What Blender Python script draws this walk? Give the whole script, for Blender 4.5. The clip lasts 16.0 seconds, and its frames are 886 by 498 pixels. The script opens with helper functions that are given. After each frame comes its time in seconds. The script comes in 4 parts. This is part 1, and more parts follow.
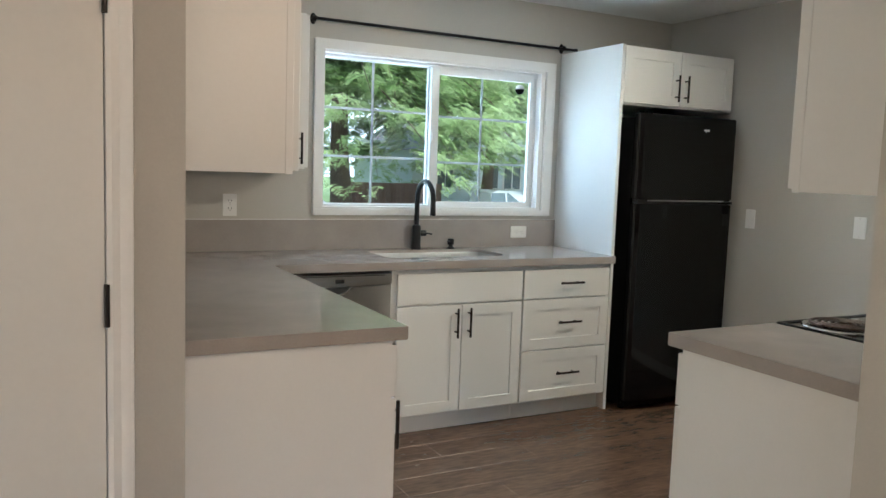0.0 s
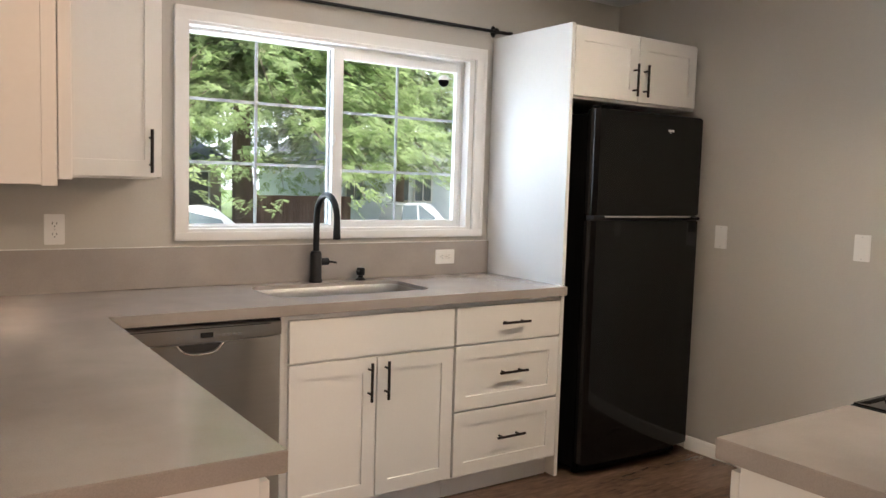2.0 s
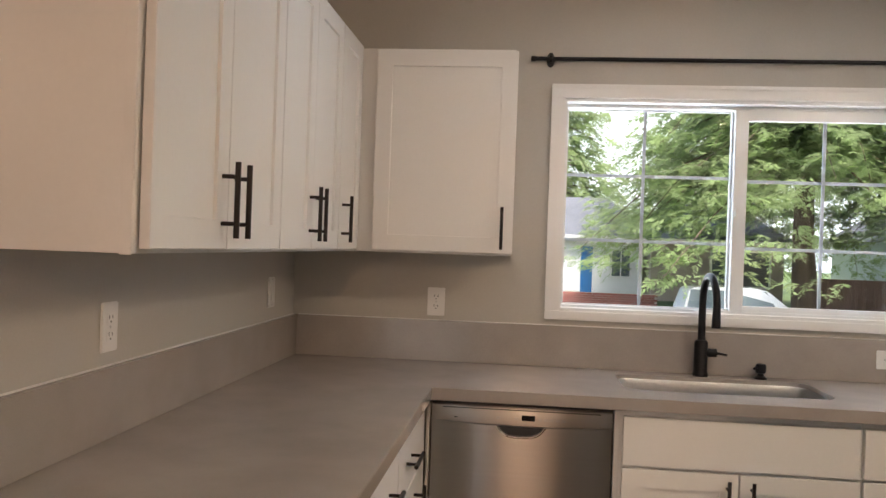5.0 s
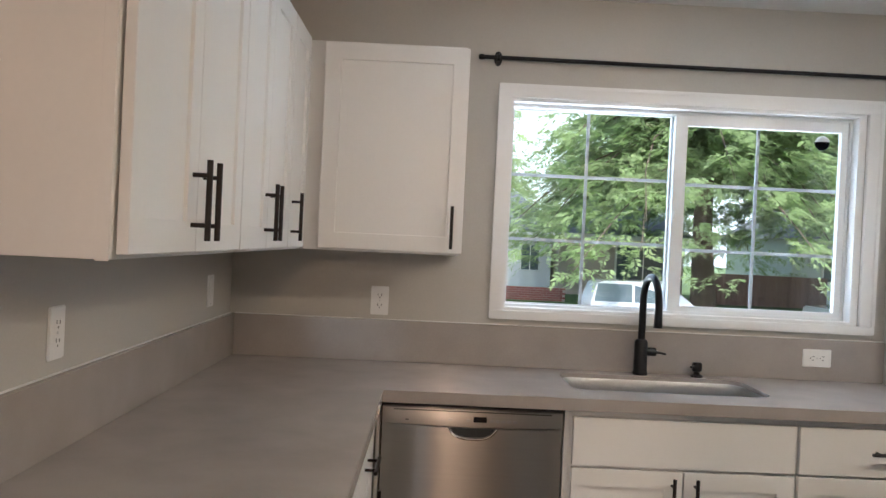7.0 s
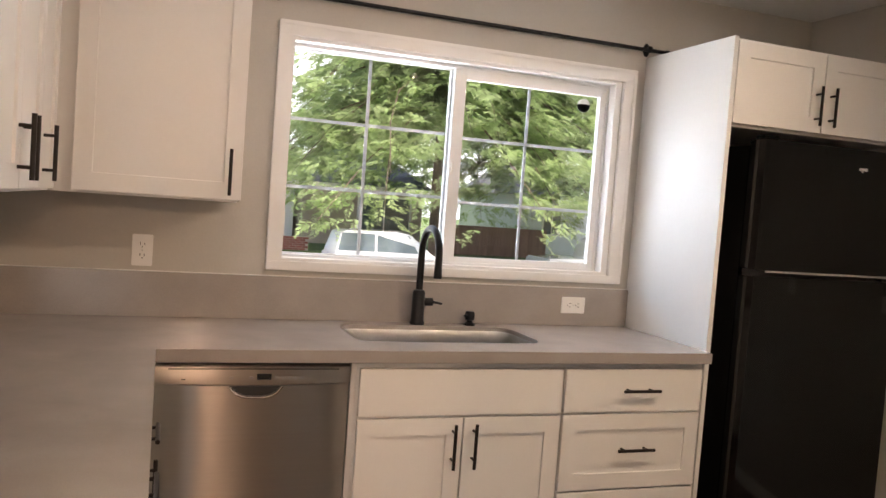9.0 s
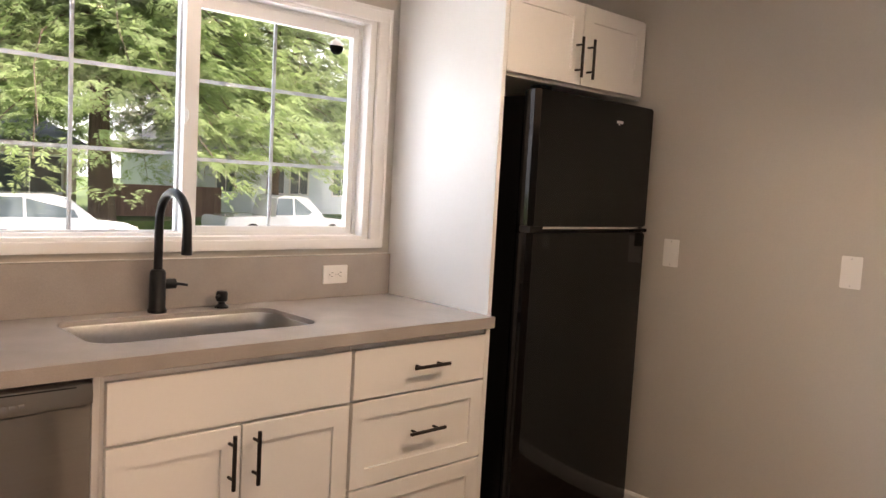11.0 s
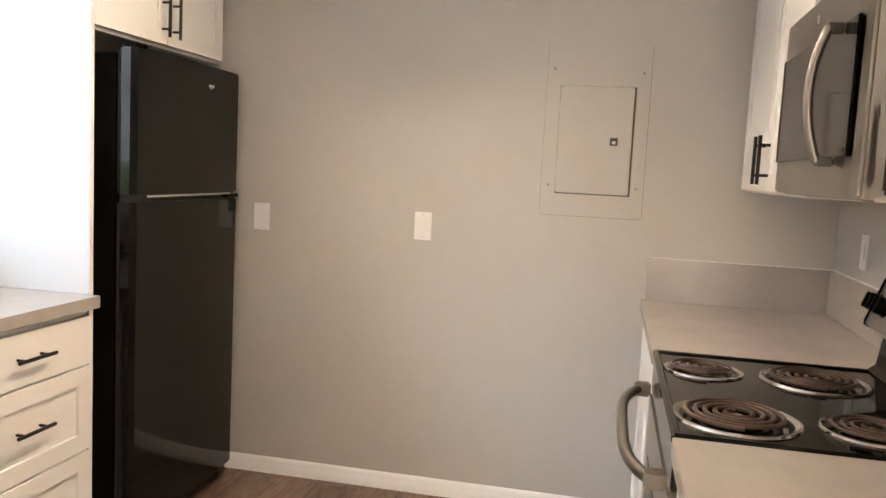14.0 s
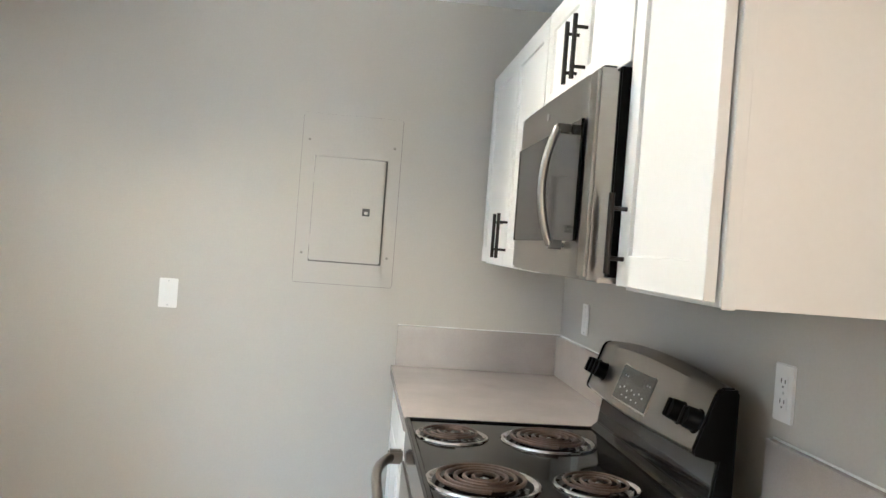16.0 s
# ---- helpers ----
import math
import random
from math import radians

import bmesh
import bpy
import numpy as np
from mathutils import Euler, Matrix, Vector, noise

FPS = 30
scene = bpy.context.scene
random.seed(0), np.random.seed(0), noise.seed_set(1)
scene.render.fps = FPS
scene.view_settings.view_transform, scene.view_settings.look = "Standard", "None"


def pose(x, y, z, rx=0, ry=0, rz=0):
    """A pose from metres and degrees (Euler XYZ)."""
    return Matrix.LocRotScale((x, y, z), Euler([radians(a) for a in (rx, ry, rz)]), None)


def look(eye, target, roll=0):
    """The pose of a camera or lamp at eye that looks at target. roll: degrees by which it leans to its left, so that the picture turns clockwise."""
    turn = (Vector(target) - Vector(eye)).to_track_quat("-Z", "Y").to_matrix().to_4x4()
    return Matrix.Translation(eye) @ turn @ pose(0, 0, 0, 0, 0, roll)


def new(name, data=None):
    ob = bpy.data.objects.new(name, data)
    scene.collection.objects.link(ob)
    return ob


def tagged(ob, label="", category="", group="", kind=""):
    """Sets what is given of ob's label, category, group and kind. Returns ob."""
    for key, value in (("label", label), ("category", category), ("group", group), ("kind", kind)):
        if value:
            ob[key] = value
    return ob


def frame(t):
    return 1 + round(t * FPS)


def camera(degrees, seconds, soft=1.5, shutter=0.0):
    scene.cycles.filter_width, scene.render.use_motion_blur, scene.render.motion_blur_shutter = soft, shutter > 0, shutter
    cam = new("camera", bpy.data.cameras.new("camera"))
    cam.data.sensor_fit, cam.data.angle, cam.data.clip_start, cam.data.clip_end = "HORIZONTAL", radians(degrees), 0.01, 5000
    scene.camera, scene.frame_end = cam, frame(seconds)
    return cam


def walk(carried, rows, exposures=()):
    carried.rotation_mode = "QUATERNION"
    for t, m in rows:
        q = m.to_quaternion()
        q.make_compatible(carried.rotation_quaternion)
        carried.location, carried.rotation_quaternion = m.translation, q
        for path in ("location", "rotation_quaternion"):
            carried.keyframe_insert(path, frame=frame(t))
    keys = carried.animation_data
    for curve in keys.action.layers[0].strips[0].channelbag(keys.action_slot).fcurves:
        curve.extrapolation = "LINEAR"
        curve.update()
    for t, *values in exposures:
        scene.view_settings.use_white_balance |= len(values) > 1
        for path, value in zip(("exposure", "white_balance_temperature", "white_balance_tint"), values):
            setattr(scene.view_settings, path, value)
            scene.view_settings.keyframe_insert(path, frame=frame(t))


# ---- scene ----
cam = camera(58.4, 16.0)
PATH = [
    (0, (0.019, -0.106, 1.387), (0.948, 1.653, 1.183), 2.0),
    (0.5, (0.096, 0.088, 1.38), (1.096, 1.812, 1.219), 1.9),
    (1, (0.194, 0.35, 1.39), (1.263, 2.036, 1.27), 2.2),
    (1.5, (0.303, 0.631, 1.395), (1.457, 2.258, 1.251), 0.8),
    (2, (0.488, 0.761, 1.376), (1.611, 2.408, 1.209), 1.7),
    (2.5, (0.762, 0.788, 1.38), (1.701, 2.545, 1.211), 2.5),
    (3, (0.968, 0.856, 1.354), (1.685, 2.718, 1.218), 3.1),
    (3.5, (1.155, 0.876, 1.371), (1.551, 2.835, 1.205), 2.5),
    (4, (1.283, 0.847, 1.375), (1.412, 2.838, 1.243), 2.7),
    (4.5, (1.306, 0.822, 1.398), (1.242, 2.821, 1.344), 1.9),
    (4.7, (1.318, 0.818, 1.390), (1.175, 2.807, 1.365), 1.6),
    (5.75, (1.285, 0.82, 1.385), (1.035, 2.804, 1.385), 2.5),
    (6.8, (1.195, 0.849, 1.395), (1.14, 2.848, 1.39), 2.8),
    (7, (1.163, 0.852, 1.408), (1.188, 2.852, 1.388), 2.7),
    (7.5, (1.113, 0.871, 1.4), (1.33, 2.858, 1.359), 2.8),
    (8, (1.045, 0.898, 1.396), (1.448, 2.856, 1.329), 2.8),
    (8.2, (1.025, 0.873, 1.411), (1.494, 2.815, 1.329), 3.1),
    (10.3, (1.015, 1.337, 1.374), (2.074, 3.027, 1.22), 3.9),
    (10.5, (0.998, 1.391, 1.386), (2.149, 3.019, 1.226), 3.5),
    (11, (0.934, 1.521, 1.386), (2.3, 2.972, 1.218), 3.2),
    (11.5, (0.875, 1.596, 1.354), (2.42, 2.855, 1.184), 3.2),
    (12, (0.792, 1.644, 1.336), (2.474, 2.704, 1.12), 1.7),
    (12.5, (0.728, 1.642, 1.378), (2.463, 2.603, 1.12), 2.2),
    (13, (0.718, 1.705, 1.384), (2.529, 2.519, 1.143), 2.5),
    (13.5, (0.72, 1.776, 1.388), (2.607, 2.396, 1.16), 2.9),
    (14, (0.718, 1.811, 1.386), (2.666, 2.218, 1.185), 2.9),
    (14.5, (0.719, 1.841, 1.385), (2.702, 2.046, 1.218), 3.2),
    (15, (0.719, 1.851, 1.395), (2.716, 1.887, 1.288), 3.9),
    (15.5, (0.703, 1.851, 1.405), (2.7, 1.749, 1.366), 4.4),
    (16, (0.692, 1.84, 1.417), (2.681, 1.627, 1.407), 4.4),
]
EXPOSURES = [(0.0, 1.05, 5350, 1), (1.0, 1.25, 5600, 5), (2.0, 1.27, 6250, 13), (4.0, 1.05, 6750, 18), (4.5, 0.85, 6650, 17), (7.0, 0.93, 5700, 10), (8.0, 1.03, 6350, 15),
             (11.0, 1.23, 7150, 22), (12.5, 1.41, 7750, 23), (13.5, 1.66, 7350, 20), (14.5, 2.2, 5950, 10), (15.0, 2.25, 5850, 8), (16.0, 2.2, 5400, 4)]
walk(cam, [(t, look(eye, target, roll)) for t, eye, target, roll in PATH], EXPOSURES)

# ---- light ----
CEIL = 2.41
world = bpy.data.worlds.new("sky")
scene.world = world
world.use_nodes = True
wn = world.node_tree.nodes
sky = wn.new("ShaderNodeTexSky")
sky.sky_type, sky.sun_disc = "NISHITA", False
sky.sun_elevation, sky.sun_rotation = radians(57), radians(165)
sky.air_density, sky.dust_density = 1.0, 2.5
world.node_tree.links.new(sky.outputs[0], wn["Background"].inputs[0])
wn["Background"].inputs[1].default_value = 0.15


def sun_lamp(strength, angle, elevation, azimuth, colour):
    data = bpy.data.lights.new("sun", "SUN")
    data.energy, data.angle, data.color = strength, radians(angle), colour
    ob = new("sun", data)
    ob.matrix_basis = pose(0, 0, 30, 90 - elevation, 0, 180 - azimuth)
    return ob


def area_lamp(name, m, w, h, watts, colour):
    data = bpy.data.lights.new(name, "AREA")
    data.shape, data.size, data.size_y, data.energy, data.color = "RECTANGLE", w, h, watts, colour
    ob = new(name, data)
    ob.matrix_basis = m
    return ob


def bulb(name, at, watts, colour, radius=0.05):
    data = bpy.data.lights.new(name, "POINT")
    data.energy, data.color, data.shadow_soft_size = watts, colour, radius
    ob = new(name, data)
    ob.location = at
    return ob


sun_lamp(5.0, 12, 57, 165, (1.0, 0.95, 0.88))
# area lamps added out of view: fill for the sky and sunlit ground outside the kitchen window, fill at two added
# openings behind the walk; warm ceiling lamps there
area_lamp("window_daylight", look((2.18, 5.5, 3.25), (2.18, 3.2, 1.0)), 2.6, 1.5, 14, (0.52, 0.77, 1.0))
# added lamp off to the northwest, brightens the side wall through the window
area_lamp("northwest_fill", look((-3.5, 11.0, 5.5), (2.2, 4.0, 1.6)), 3.0, 3.0, 150, (0.50, 0.76, 1.0))
# added lamp below the sill, lifts the room by way of the ceiling
area_lamp("low_window_fill", look((2.18, 5.3, 0.55), (2.18, 2.6, 2.41)), 2.6, 0.6, 62, (0.88, 0.95, 1.0))
# unseen fill lamps in the two added openings, the western one warm
area_lamp("front_fill", look((-0.6, -4.14, 1.35), (0.4, 0, 1.1)), 2.6, 1.5, 6, (1.0, 0.97, 0.92))
area_lamp("west_fill", look((-6.36, 0.35, 1.15), (2.0, 0.9, 1.0)), 2.6, 2.0, 46, (1.0, 0.77, 0.54))
for lamp_at, watts in (((-1.3, -0.3, 2.14), 7), ((1.36, -1.0, 2.16), 40)):
    bulb("room_lamp", lamp_at, watts, (1.0, 0.66, 0.42), 0.08)

# ---- materials ----


def material(name, colour, rough=0.5, metal=0.0, spread=0.06, scale=3.0, grain=60.0, bump=0.05, coat=0.0, stretch=(1, 1, 1), random_tone=0.0, spec=0.5):
    """Base colour with variation at two scales, and fine relief, all at world size."""
    m = bpy.data.materials.new(name)
    m.use_nodes = True
    n, link = m.node_tree.nodes, m.node_tree.links.new
    b = n["Principled BSDF"]
    b.inputs["Roughness"].default_value, b.inputs["Metallic"].default_value = rough, metal
    b.inputs["Coat Weight"].default_value = coat
    b.inputs["Specular IOR Level"].default_value = spec
    geo, mapping = n.new("ShaderNodeNewGeometry"), n.new("ShaderNodeMapping")
    mapping.inputs["Scale"].default_value = stretch
    link(geo.outputs["Position"], mapping.inputs["Vector"])
    broad, fine = n.new("ShaderNodeTexNoise"), n.new("ShaderNodeTexNoise")
    for tex, s, d in ((broad, scale, 4), (fine, grain, 3)):
        tex.inputs["Scale"].default_value, tex.inputs["Detail"].default_value = s, d
        link(mapping.outputs[0], tex.inputs["Vector"])
    mix = n.new("ShaderNodeMath")
    mix.operation = "ADD"
    link(broad.outputs[0], mix.inputs[0])
    link(fine.outputs[0], mix.inputs[1])
    ramp = n.new("ShaderNodeMapRange")
    ramp.inputs[1].default_value, ramp.inputs[2].default_value = 0.7, 1.3
    ramp.inputs[3].default_value, ramp.inputs[4].default_value = 1 - spread, 1 + spread
    link(mix.outputs[0], ramp.inputs[0])
    tone = ramp.outputs[0]
    if random_tone:
        info, rr, mul = n.new("ShaderNodeObjectInfo"), n.new("ShaderNodeMapRange"), n.new("ShaderNodeMath")
        rr.inputs[3].default_value, rr.inputs[4].default_value = 1 - random_tone, 1 + random_tone
        link(info.outputs["Random"], rr.inputs[0])
        mul.operation = "MULTIPLY"
        link(tone, mul.inputs[0])
        link(rr.outputs[0], mul.inputs[1])
        tone = mul.outputs[0]
    scaled = n.new("ShaderNodeVectorMath")
    scaled.operation = "SCALE"
    scaled.inputs[0].default_value = colour
    link(tone, scaled.inputs["Scale"])
    link(scaled.outputs[0], b.inputs["Base Color"])
    if bump:
        bm_node = n.new("ShaderNodeBump")
        bm_node.inputs["Strength"].default_value, bm_node.inputs["Distance"].default_value = bump, 0.002
        link(fine.outputs[0], bm_node.inputs["Height"])
        link(bm_node.outputs[0], b.inputs["Normal"])
    return m


def glow(name, colour, strength):
    m = bpy.data.materials.new(name)
    m.use_nodes = True
    b = m.node_tree.nodes["Principled BSDF"]
    b.inputs["Emission Color"].default_value, b.inputs["Emission Strength"].default_value = (*colour, 1), strength
    return m


def glass(name, colour=(1, 1, 1), rough=0.0):
    m = bpy.data.materials.new(name)
    m.use_nodes = True
    b = m.node_tree.nodes["Principled BSDF"]
    b.inputs["Base Color"].default_value = (*colour, 1)
    b.inputs["Roughness"].default_value, b.inputs["Transmission Weight"].default_value, b.inputs["IOR"].default_value = rough, 1.0, 1.45
    return m


WALL = material("greige_wall_paint", (0.50, 0.475, 0.43), 0.62, spread=0.025, scale=0.9, grain=130, bump=0.22)
CEILING = material("white_ceiling_texture", (0.78, 0.78, 0.76), 0.85, spread=0.03, scale=2, grain=70, bump=0.5)
WHITE = material("white_cabinet_paint", (0.80, 0.79, 0.765), 0.34, spread=0.012, scale=1.5, grain=90, bump=0.03)
TRIM = material("white_trim_paint", (0.82, 0.81, 0.79), 0.32, spread=0.015, scale=4, grain=80, bump=0.04)
GRID = material("pale_grey_grid", (0.45, 0.50, 0.55), 0.4, spread=0.02, bump=0.0)
VINYL = material("white_vinyl", (0.82, 0.83, 0.83), 0.3, spread=0.012, bump=0.0)
PLASTIC = material("white_plastic", (0.82, 0.81, 0.79), 0.3, spread=0.01, bump=0.0)
CAULK = material("pale_caulk", (0.76, 0.75, 0.72), 0.5, spread=0.06, grain=120, bump=0.1)
DARK_SLOT = material("dark_slot", (0.02, 0.02, 0.02), 0.6, bump=0.0)
QUARTZ = material("grey_quartz", (0.36, 0.322, 0.296), 0.15, spread=0.10, scale=7, grain=420, bump=0.006, spec=0.6)
BRONZE = material("oil_rubbed_bronze", (0.022, 0.017, 0.015), 0.38, metal=0.6, spread=0.15, bump=0.03)
BLACK_METAL = material("matte_black_metal", (0.007, 0.007, 0.008), 0.34, spread=0.1, bump=0.0, spec=0.3)
STEEL = material("brushed_steel", (0.34, 0.325, 0.305), 0.28, metal=1.0, spread=0.03, scale=3, grain=40, bump=0.005, stretch=(0.6, 1, 30))
STEEL_H = material("brushed_steel_panel", (0.34, 0.325, 0.305), 0.28, metal=1.0, spread=0.03, scale=3, grain=40, bump=0.005, stretch=(0.6, 1, 30))
for steel in (STEEL, STEEL_H):
    # brushed sideways, so that lights smear upright
    sn = steel.node_tree.nodes
    along = sn.new("ShaderNodeCombineXYZ")
    along.inputs[2].default_value = 1.0
    steel.node_tree.links.new(along.outputs[0], sn["Principled BSDF"].inputs["Tangent"])
    sn["Principled BSDF"].inputs["Anisotropic"].default_value = 1.0
SINK_STEEL = material("satin_sink_steel", (0.46, 0.455, 0.445), 0.36, metal=1.0, spread=0.05, grain=90, bump=0.02)
CHROME = material("chrome", (0.75, 0.74, 0.72), 0.12, metal=1.0, spread=0.05, grain=40, bump=0.0)
NICKEL = material("brushed_nickel", (0.30, 0.28, 0.255), 0.34, metal=1.0, spread=0.05, bump=0.02)
BLACK_GLOSS = material("black_appliance_gloss", (0.003, 0.003, 0.0033), 0.07, spread=0.1, scale=2, grain=220, bump=0.006, spec=0.26)
BLACK_ENAMEL = material("black_enamel", (0.002, 0.002, 0.0022), 0.06, spread=0.15, bump=0.008, spec=0.35)
BLACK_PLASTIC = material("black_plastic", (0.003, 0.003, 0.0032), 0.30, spread=0.1, bump=0.02, spec=0.05)
DARK_GLASS = material("smoked_oven_glass", (0.012, 0.012, 0.013), 0.06, spread=0.05, bump=0.0)
COIL = material("burnt_heating_coil", (0.075, 0.048, 0.036), 0.5, metal=0.35, spread=0.35, scale=14, grain=160, bump=0.1)
PANEL_GREY = material("dark_grey_panel", (0.045, 0.047, 0.045), 0.25, spread=0.08, bump=0.0)
# grey that paints the shadow lines of the electrical panel
PANEL_SHADE = material("painted_panel_shade", (0.14, 0.135, 0.125), 0.8, bump=0.0)
GREY_MARK = material("grey_marking", (0.30, 0.30, 0.30), 0.5, bump=0.0)
LIGHT_MARK = material("pale_marking", (0.60, 0.60, 0.59), 0.35, metal=0.5, bump=0.0)
DOOR_PAINT = material("cream_door_paint", (0.74, 0.72, 0.68), 0.36, spread=0.015, scale=3, grain=70, bump=0.04)
CLEAR = glass("window_glass")
LAMP_GLOW = glow("spot_bulb", (1.0, 0.78, 0.55), 1.0)


def wood_floor():
    m = material("brown_vinyl_plank", (0.135, 0.086, 0.060), 0.27, spread=0.40, scale=2.6, grain=14, bump=0.08, stretch=(0.9, 4.0, 1), random_tone=0.10)
    return m


FLOOR = wood_floor()

# ---- helpers for meshes ----


def add_box(bm, x0, y0, z0, x1, y1, z1, bevel=0.0, segments=2):
    made = bmesh.ops.create_cube(bm, size=1.0)["verts"]
    for v in made:
        v.co = Vector(((x0 + x1) / 2 + v.co.x * (x1 - x0), (y0 + y1) / 2 + v.co.y * (y1 - y0), (z0 + z1) / 2 + v.co.z * (z1 - z0)))
    if bevel:
        edges = {e for v in made for e in v.link_edges}
        bmesh.ops.bevel(bm, geom=list(edges), offset=bevel, segments=segments, affect="EDGES", clamp_overlap=True)
    return bm


def block(x0, y0, z0, x1, y1, z1, bevel=0.0015, segments=2):
    return add_box(bmesh.new(), x0, y0, z0, x1, y1, z1, bevel, segments)


def add_rod(bm, a, b, r, r2=None, sides=14, caps=True):
    a, b = Vector(a), Vector(b)
    turn = (b - a).to_track_quat("Z", "Y").to_matrix().to_4x4()
    m = Matrix.Translation((a + b) / 2) @ turn
    bmesh.ops.create_cone(bm, cap_ends=caps, segments=sides, radius1=r, radius2=r if r2 is None else r2, depth=(b - a).length, matrix=m)
    return bm


def rod(a, b, r, r2=None, sides=14):
    return add_rod(bmesh.new(), a, b, r, r2, sides)


def add_tube(bm, points, r, sides=10):
    """A round tube along points; r is a number or one a point."""
    pts = [Vector(p) for p in points]
    rings = []
    spans = [max(p[k] for p in pts) - min(p[k] for p in pts) for k in range(3)]
    up = Vector([1.0 if k == spans.index(min(spans)) else 0.0 for k in range(3)])
    for i, p in enumerate(pts):
        way = (pts[min(i + 1, len(pts) - 1)] - pts[max(i - 1, 0)]).normalized()
        side = way.cross(up)
        if side.length < 0.1:
            side = way.cross(Vector((0.3, 0.8, 0.5)))
        side.normalize()
        other = side.cross(way)
        rad = r[i] if isinstance(r, (list, tuple)) else r
        rings.append([bm.verts.new(p + rad * (math.cos(k * math.tau / sides) * side + math.sin(k * math.tau / sides) * other)) for k in range(sides)])
    for one, two in zip(rings, rings[1:]):
        for k in range(sides):
            bm.faces.new((one[k], one[(k + 1) % sides], two[(k + 1) % sides], two[k]))
    bm.faces.new(rings[0][::-1])
    bm.faces.new(rings[-1])
    return bm


def tube(points, r, sides=10):
    return add_tube(bmesh.new(), points, r, sides)


def add_lathe(bm, profile, at=(0, 0, 0), sides=28):
    """Turned round the upright axis at the given place: profile of (radius, height)."""
    rings = []
    for r, z in profile:
        rings.append([bm.verts.new((at[0] + r * math.cos(k * math.tau / sides), at[1] + r * math.sin(k * math.tau / sides), at[2] + z)) for k in range(sides)])
    for one, two in zip(rings, rings[1:]):
        for k in range(sides):
            bm.faces.new((one[k], one[(k + 1) % sides], two[(k + 1) % sides], two[k]))
    bm.faces.new(rings[0][::-1])
    bm.faces.new(rings[-1])
    return bm


def lathe(profile, at=(0, 0, 0), sides=28):
    return add_lathe(bmesh.new(), profile, at, sides)


def prism_x(profile, x0, x1, bevel=0.0):
    """A (y, z) outline drawn out along x."""
    bm = bmesh.new()
    a = [bm.verts.new((x0, y, z)) for y, z in profile]
    b = [bm.verts.new((x1, y, z)) for y, z in profile]
    bm.faces.new(a)
    bm.faces.new(b[::-1])
    for i in range(len(a)):
        j = (i + 1) % len(a)
        bm.faces.new((a[j], a[i], b[i], b[j]))
    bmesh.ops.recalc_face_normals(bm, faces=bm.faces[:])
    if bevel:
        bmesh.ops.bevel(bm, geom=bm.edges[:], offset=bevel, segments=2, affect="EDGES", clamp_overlap=True)
    return bm


def turned(bm, m):
    bmesh.ops.transform(bm, matrix=m, verts=bm.verts[:])
    return bm


def mesh_of(name, bm, mat):
    bmesh.ops.recalc_face_normals(bm, faces=bm.faces[:])
    me = bpy.data.meshes.new(name)
    bm.to_mesh(me)
    bm.free()
    me.materials.append(mat)
    me.polygons.foreach_set("use_smooth", [True] * len(me.polygons))
    me.set_sharp_from_angle(angle=radians(35))
    return me


def part(name, bm, mat, parent, label=""):
    ob = new(name, mesh_of(name, bm, mat))
    ob.parent = parent
    if label:
        tagged(ob, label=label)
    return ob


def thing(name, m, label, category, group="", kind=""):
    ob = new(name)
    ob.matrix_basis = m
    return tagged(ob, label, category, group, kind)


def single(name, bm, mat, label, category, group="", kind="", m=None):
    ob = new(name, mesh_of(name, bm, mat))
    if m is not None:
        ob.matrix_basis = m
    return tagged(ob, label, category, group, kind)


def structure(name, bm, mat, label, category):
    return single(name, bm, mat, label, category, kind="structure")


# ---- the shell ----
N, W, E, S = 4.065, 0.355, 3.922, 0.976          # inner faces of the kitchen walls
WX0, WX1, WZ0, WZ1 = 1.455, 2.905, 1.141, 2.001  # the window's opening
PORCH = 2.0                                      # face of the wall with the door, beside the kitchen's left wall


def wall_with_hole(x0, x1, y0, y1, z0, z1, hx0, hx1, hz0, hz1):
    bm = bmesh.new()
    add_box(bm, x0, y0, z0, hx0, y1, z1)
    add_box(bm, hx1, y0, z0, x1, y1, z1)
    add_box(bm, hx0, y0, hz1, hx1, y1, z1)
    if hz0 > z0:
        add_box(bm, hx0, y0, z0, hx1, y1, hz0)
    return bm


structure("wall_north", wall_with_hole(W - 0.12, E + 0.12, N, N + 0.16, -0.02, CEIL, WX0, WX1, WZ0, WZ1), WALL, "greige painted wall round the kitchen window", "wall")
structure("wall_east", block(E, S, -0.02, E + 0.12, N, CEIL, 0), WALL, "greige painted wall with an electrical panel and plates", "wall")
structure("wall_south", block(1.64, S - 0.115, -0.02, E + 0.12, S, CEIL, 0.004), WALL, "greige painted wall behind the stove", "wall")
structure("wall_west", block(W - 0.12, PORCH + 0.12, -0.02, W, N, CEIL, 0), WALL, "greige painted wall behind the long counter", "wall")
DX0, DX1, DZ = -0.575, 0.187, 2.045
hall = wall_with_hole(-6.4, W + 0.022, PORCH - 0.02, PORCH + 0.12, -0.02, CEIL, DX0 - 0.02, DX1 + 0.015, -0.02, DZ)
structure("wall_hall", hall, WALL, "beige painted wall with a closed white door beside the kitchen", "wall")
structure("wall_hall_back", block(-6.4, PORCH + 0.9, -0.02, W - 0.12, PORCH + 1.0, CEIL, 0), WALL, "plain wall of the closet behind the door", "wall")
